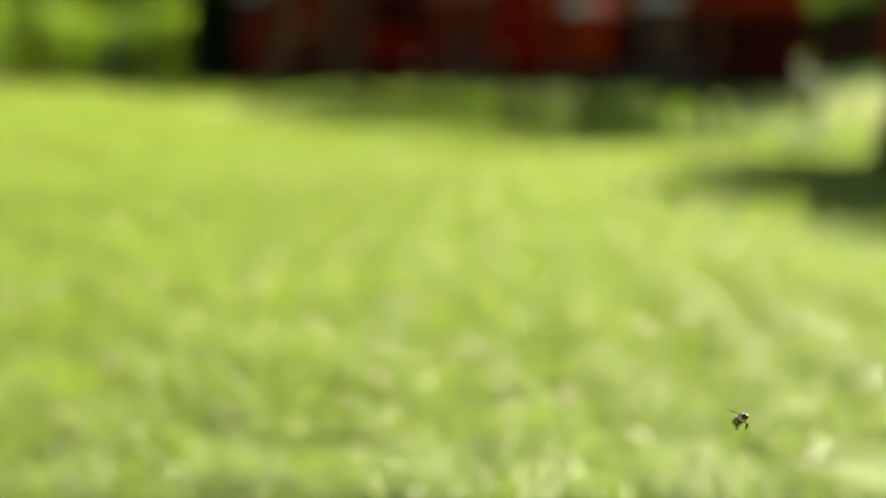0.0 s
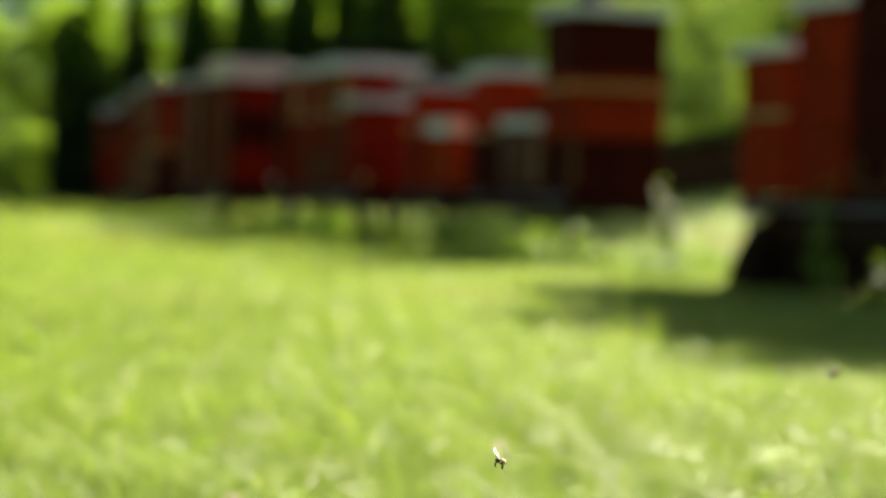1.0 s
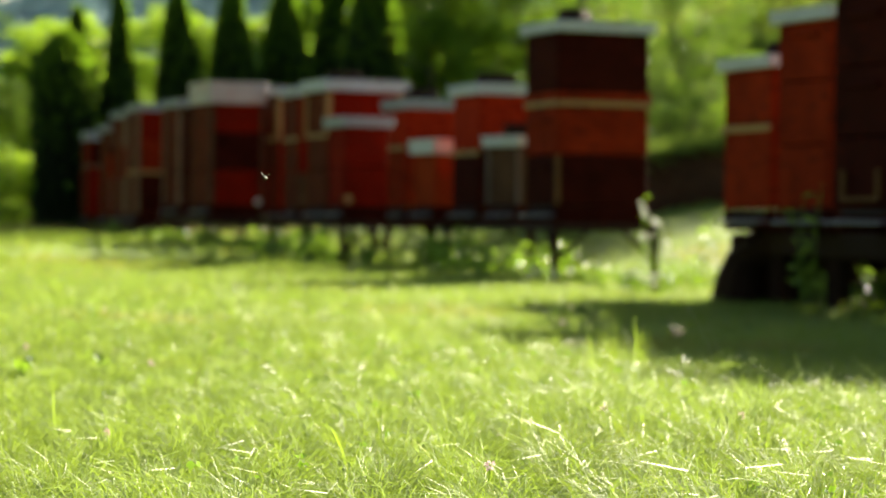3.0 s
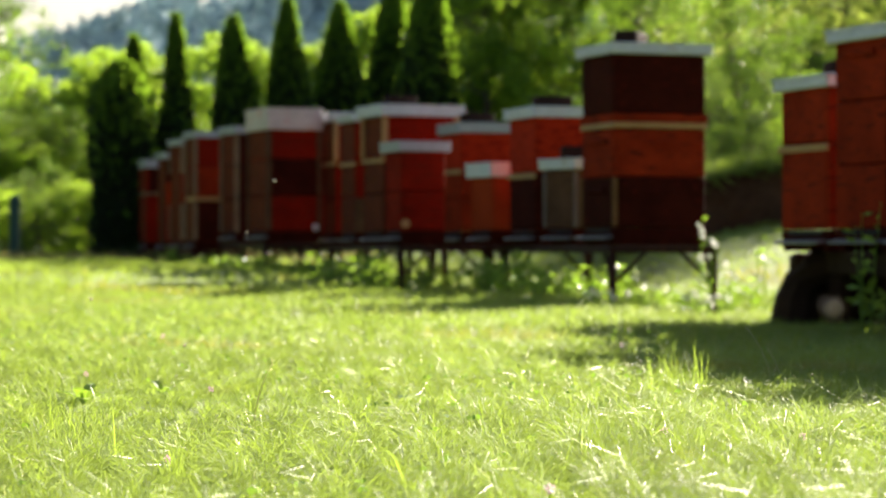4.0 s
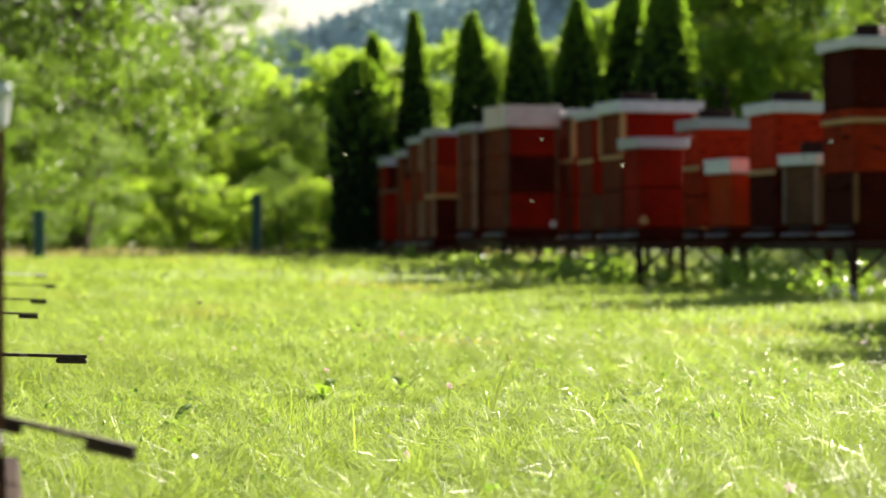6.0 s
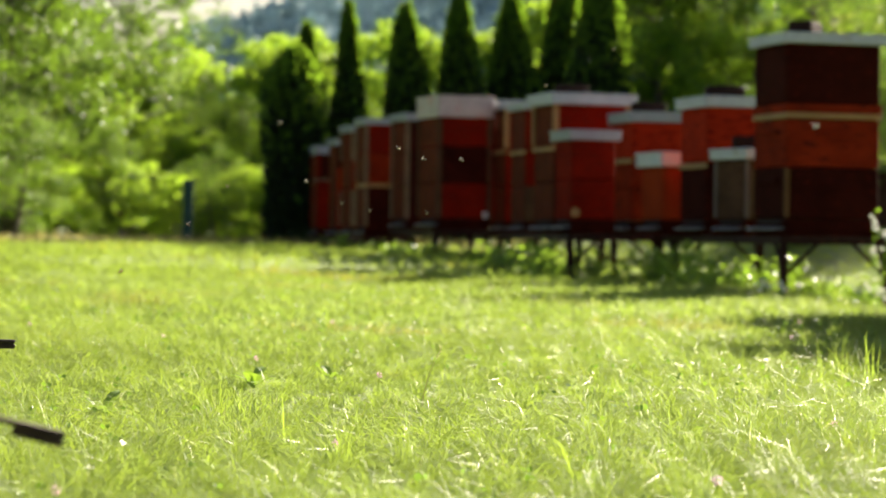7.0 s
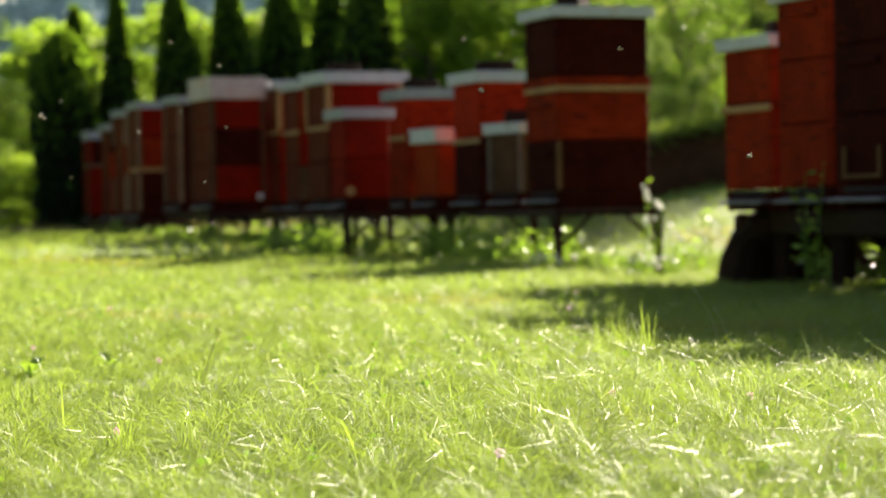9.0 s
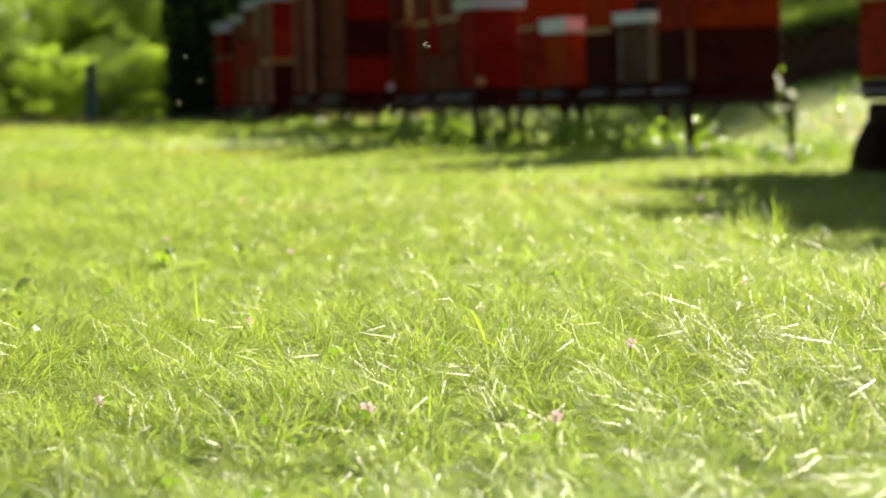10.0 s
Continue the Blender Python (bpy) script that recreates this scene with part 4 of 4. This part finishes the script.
v, f = leaf_cloud(rng, c, np.stack([np.cos(t3), np.sin(t3), np.full(len(t3), 0.25)], -1), 0.008, 0.009, droop=0, tumble=0.15)
tagged(mesh_np("clover_leaves", v, f, M_CLOVERLEAF), "small clover leaves scattered through the lawn", "clover", kind="stuff")


def plantain(x, y, size, n_leaf, seed):
    """A rosette of long ribbed leaves."""
    r = np.random.default_rng(seed)
    pl = thing("plantain", pose(x, y, gz(x, y)), "broad bright green plantain rosette in the lawn", "plant", "plantain rosettes")
    for k in range(n_leaf):
        a = k * math.tau / n_leaf + r.uniform(-0.3, 0.3)
        ln, wd = size * r.uniform(0.7, 1.1), size * 0.24
        lift = r.uniform(0.5, 1.2)
        bm = bmesh.new()
        prev = None
        for q in range(7):
            t = q / 6
            w = wd * (0.15 + math.sin(math.pi * min(1, t * 0.93 + 0.04)) ** 0.8) / 2
            c = Vector((math.cos(a), math.sin(a), 0)) * ln * t * 0.75 + Vector((0, 0, 0.006 + ln * lift * (t - 0.55 * t * t)))
            s = Vector((-math.sin(a), math.cos(a), 0)) * w
            row = [bm.verts.new(c - s + Vector((0, 0, w * 0.3))), bm.verts.new(c), bm.verts.new(c + s + Vector((0, 0, w * 0.3)))]
            if prev:
                bm.faces.new((prev[0], prev[1], row[1], row[0]))
                bm.faces.new((prev[1], prev[2], row[2], row[1]))
            prev = row
        part("leaf", bm, M_WEED, pl)


for k, (x, y, s) in enumerate([(-0.10, 2.22, 0.055), (-0.55, 4.42, 0.075), (-0.42, 4.62, 0.06), (0.25, 2.12, 0.04), (-0.30, 1.87, 0.045), (0.15, 3.14, 0.05), (-0.7, 3.73, 0.07)]):
    plantain(x, y, s, 6, 300 + k)

# ---- bees ----


def bee(size=0.72):
    """A small honey bee, 9 mm long, flying along +x."""
    b = thing("bee", Matrix(), "brown and tan honey bee in flight", "bee", "flying bees")

    def blob(name, cx, cz, rx, ry, rz, mat, label=""):
        bm = bmesh.new()
        bmesh.ops.create_uvsphere(bm, u_segments=10, v_segments=7, radius=1, matrix=Matrix.Translation((cx, 0, cz)) @ Matrix.Diagonal((rx, ry, rz, 1)))
        return part(name, bm, mat, b, label)

    blob("thorax", 0.001, 0, 0.0024, 0.0021, 0.0021, M_BEE_TAN, "fuzzy tan thorax")
    blob("head", 0.0042, -0.0004, 0.0014, 0.0017, 0.0014, M_BEE_DARK)
    ab = blob("abdomen", -0.0040, -0.0006, 0.0042, 0.0022, 0.0021, M_BEE_DARK, "dark banded abdomen")
    for x in (-0.0022, -0.0042, -0.006):
        bm = bmesh.new()
        rr = 0.00225 * math.sqrt(max(0.05, 1 - ((x + 0.004) / 0.0043) ** 2))
        tube(bm, [(x - 0.0004, 0, -0.0006), (x + 0.0004, 0, -0.0006)], [rr, rr], 10)
        part("band", bm, M_BEE_TAN, ab, "tan band")
    for sgn in (-1, 1):
        for ln, back in ((0.0070, 0.45), (0.0048, 0.8)):
            d = Vector((-back, sgn, 0.65)).normalized()
            s = Vector((1, sgn * 0.2, 0)).normalized() * ln * 0.17
            o = Vector((0.001, sgn * 0.001, 0.0018))
            bm = bmesh.new()
            up = d.cross(s).normalized() * 0.00012
            pts = [o, o + d * ln * 0.5 + s, o + d * ln * 0.85 + s * 0.9, o + d * ln, o + d * ln * 0.8 - s * 0.8, o + d * ln * 0.4 - s * 0.7]
            top, bot = [bm.verts.new(p + up) for p in pts], [bm.verts.new(p - up) for p in pts]
            bm.faces.new(top)
            bm.faces.new(bot[::-1])
            for i in range(6):
                bm.faces.new((top[i], bot[i], bot[(i + 1) % 6], top[(i + 1) % 6]))
            part("wing", bm, M_BEE_WING, b, "translucent wing")
        for x in (0.0015, 0.0003, -0.0008):
            bm = bmesh.new()
            tube(bm, [(x, sgn * 0.0012, -0.0015), (x - 0.0008, sgn * 0.0026, -0.0028), (x - 0.0022, sgn * 0.0022, -0.0048)], [0.0003, 0.00026, 0.00018], 5)
            part("leg", bm, M_BEE_DARK, b)
    b.scale = (size, size, size)
    return b


# where bees pass: time, then across, down and apparent length on the sight plane of that time
FLIGHT = {
    0.0: [(1312, 740, 45), (318, 515, 22)],
    0.5: [(1070, 797, 36), (18, 862, 42)],
    1.0: [(885, 815, 30), (1477, 660, 24), (285, 148, 26)],
    1.5: [(355, 835, 30), (1088, 243, 40), (595, 167, 36), (1126, 388, 20), (783, 118, 20), (202, 653, 10)],
    2.0: [(316, 665, 32), (1032, 202, 40), (733, 407, 32), (1328, 415, 18), (1445, 265, 18), (160, 722, 60)],
    2.5: [(485, 417, 30), (1092, 555, 28), (955, 700, 25), (1325, 547, 18), (358, 40, 60)],
    4.0: [(485, 321, 9), (437, 412, 9), (647, 100, 8), (138, 388, 8), (160, 530, 8), (280, 185, 8), (1475, 548, 34), (327, 612, 9)],
    4.5: [(762, 323, 12), (303, 342, 12), (303, 411, 9), (235, 435, 8), (298, 313, 8), (1128, 323, 9), (1218, 342, 9), (1400, 245, 8), (962, 143, 8), (197, 703, 9), (447, 613, 8), (865, 92, 8)],
    5.0: [(583, 190, 9), (515, 245, 8), (458, 323, 9), (693, 307, 9), (1422, 367, 10), (568, 209, 8), (1278, 42, 9), (255, 406, 8), (133, 455, 8), (527, 340, 8)],
    5.5: [(563, 270, 8), (890, 153, 8), (520, 106, 9), (580, 330, 8), (1485, 258, 14), (1232, 127, 9), (1112, 370, 12), (1125, 305, 12), (175, 605, 9), (425, 608, 10), (192, 440, 12)],
    7.0: [(704, 263, 11), (748, 282, 11), (815, 283, 11), (606, 360, 11), (655, 373, 11), (756, 377, 10), (541, 321, 9), (497, 218, 13), (332, 397, 11), (332, 418, 11), (403, 330, 9), (1085, 88, 9), (967, 152, 9), (1445, 225, 16), (215, 480, 10), (915, 515, 9)],
    7.5: [(857, 132, 10), (607, 127, 10), (588, 47, 9), (289, 43, 10), (163, 222, 9), (230, 305, 9), (343, 267, 10), (323, 338, 10), (1258, 355, 10), (857, 28, 9), (127, 527, 9), (287, 527, 9)],
    8.0: [(562, 207, 10), (186, 281, 11), (265, 193, 10), (217, 151, 10), (540, 122, 10), (465, 322, 9), (638, 61, 9), (1010, 210, 10), (312, 418, 10), (84, 405, 10), (568, 284, 9), (1490, 187, 16)],
    8.5: [(128, 210, 12), (268, 190, 9), (475, 128, 9), (630, 103, 9), (1030, 190, 12), (975, 210, 14), (1050, 232, 20), (370, 300, 9), (548, 375, 14)],
    9.0: [(1096, 87, 14), (850, 160, 12), (1327, 277, 13), (820, 70, 9), (1222, 80, 9), (302, 76, 9), (401, 226, 9), (246, 235, 9), (362, 323, 11), (126, 315, 9), (72, 207, 16), (319, 198, 8), (388, 117, 9), (107, 180, 8)],
    9.5: [(900, 120, 10), (1180, 180, 11), (620, 210, 9), (300, 140, 9), (410, 250, 9), (760, 60, 9), (250, 330, 9)],
    10.0: [(752, 80, 11), (329, 101, 9), (353, 144, 9), (317, 183, 9), (688, 190, 9), (615, 212, 10), (440, 320, 9)],
}
SWARM = 14
# how far off the bee flies on which the lens is focused
FOCUS = {0.0: 0.78, 0.5: 0.98, 1.0: 1.06, 1.5: 1.12, 2.0: 1.26, 2.5: 1.65, 4.0: 3.4, 4.5: 3.5, 5.0: 3.5, 5.5: 3.5, 7.0: 3.5, 7.5: 3.5, 8.0: 3.4, 8.5: 3.3, 9.0: 3.1, 9.5: 2.8, 10.0: 2.5}


def motions():
    r = random.Random(9)
    poses = dict(PATH)
    last = [Vector((r.uniform(-1, 1), r.uniform(1.5, 4), r.uniform(0.2, 0.7))) for _ in range(SWARM)]
    tracks = [[] for _ in range(SWARM)]
    sharp = []
    for t, seen in FLIGHT.items():
        m = poses[t]
        spots = []
        for k, (px, py, ln) in enumerate(seen[:SWARM + 1]):
            d = FOCUS[t] if k == 0 else min(9.0, 0.0088 * LENS / ln)
            p = m @ Vector(((px - 784) / LENS * d, (441 - py) / LENS * d, -d))
            if p.z < gz(p.x, p.y) + 0.05:  # keep clear of the grass: come nearer on the same sight line
                e = m.translation
                near = (e.z - 0.07) / max(1e-6, e.z - p.z)
                p = e + (p - e) * min(1, near)
            spots.append(p)
        sharp.append((t, spots.pop(0)))
        free = set(range(SWARM))
        for p in spots:
            k = min(free, key=lambda i: (last[i] - p).length)
            free.discard(k)
            tracks[k].append((t, p))
            last[k] = p
        for k in free:  # not in sight: off to the side
            tracks[k].append((t, Vector((3.6 if k % 2 else -3.6, 1.2 + 0.1 * k, 0.8))))
    for k, pts in enumerate([sharp, *tracks]):
        b = bee()
        if k == 0:  # the lens follows this one
            cam.data.dof.focus_object = b
        yaw = r.uniform(0, 360)
        rows = []
        for t, p in pts:
            yaw += r.uniform(-50, 50)
            rows.append((t, pose(p.x, p.y, p.z, r.uniform(-15, 15), r.uniform(-25, 5), yaw)))
        walk(b, rows)


motions()
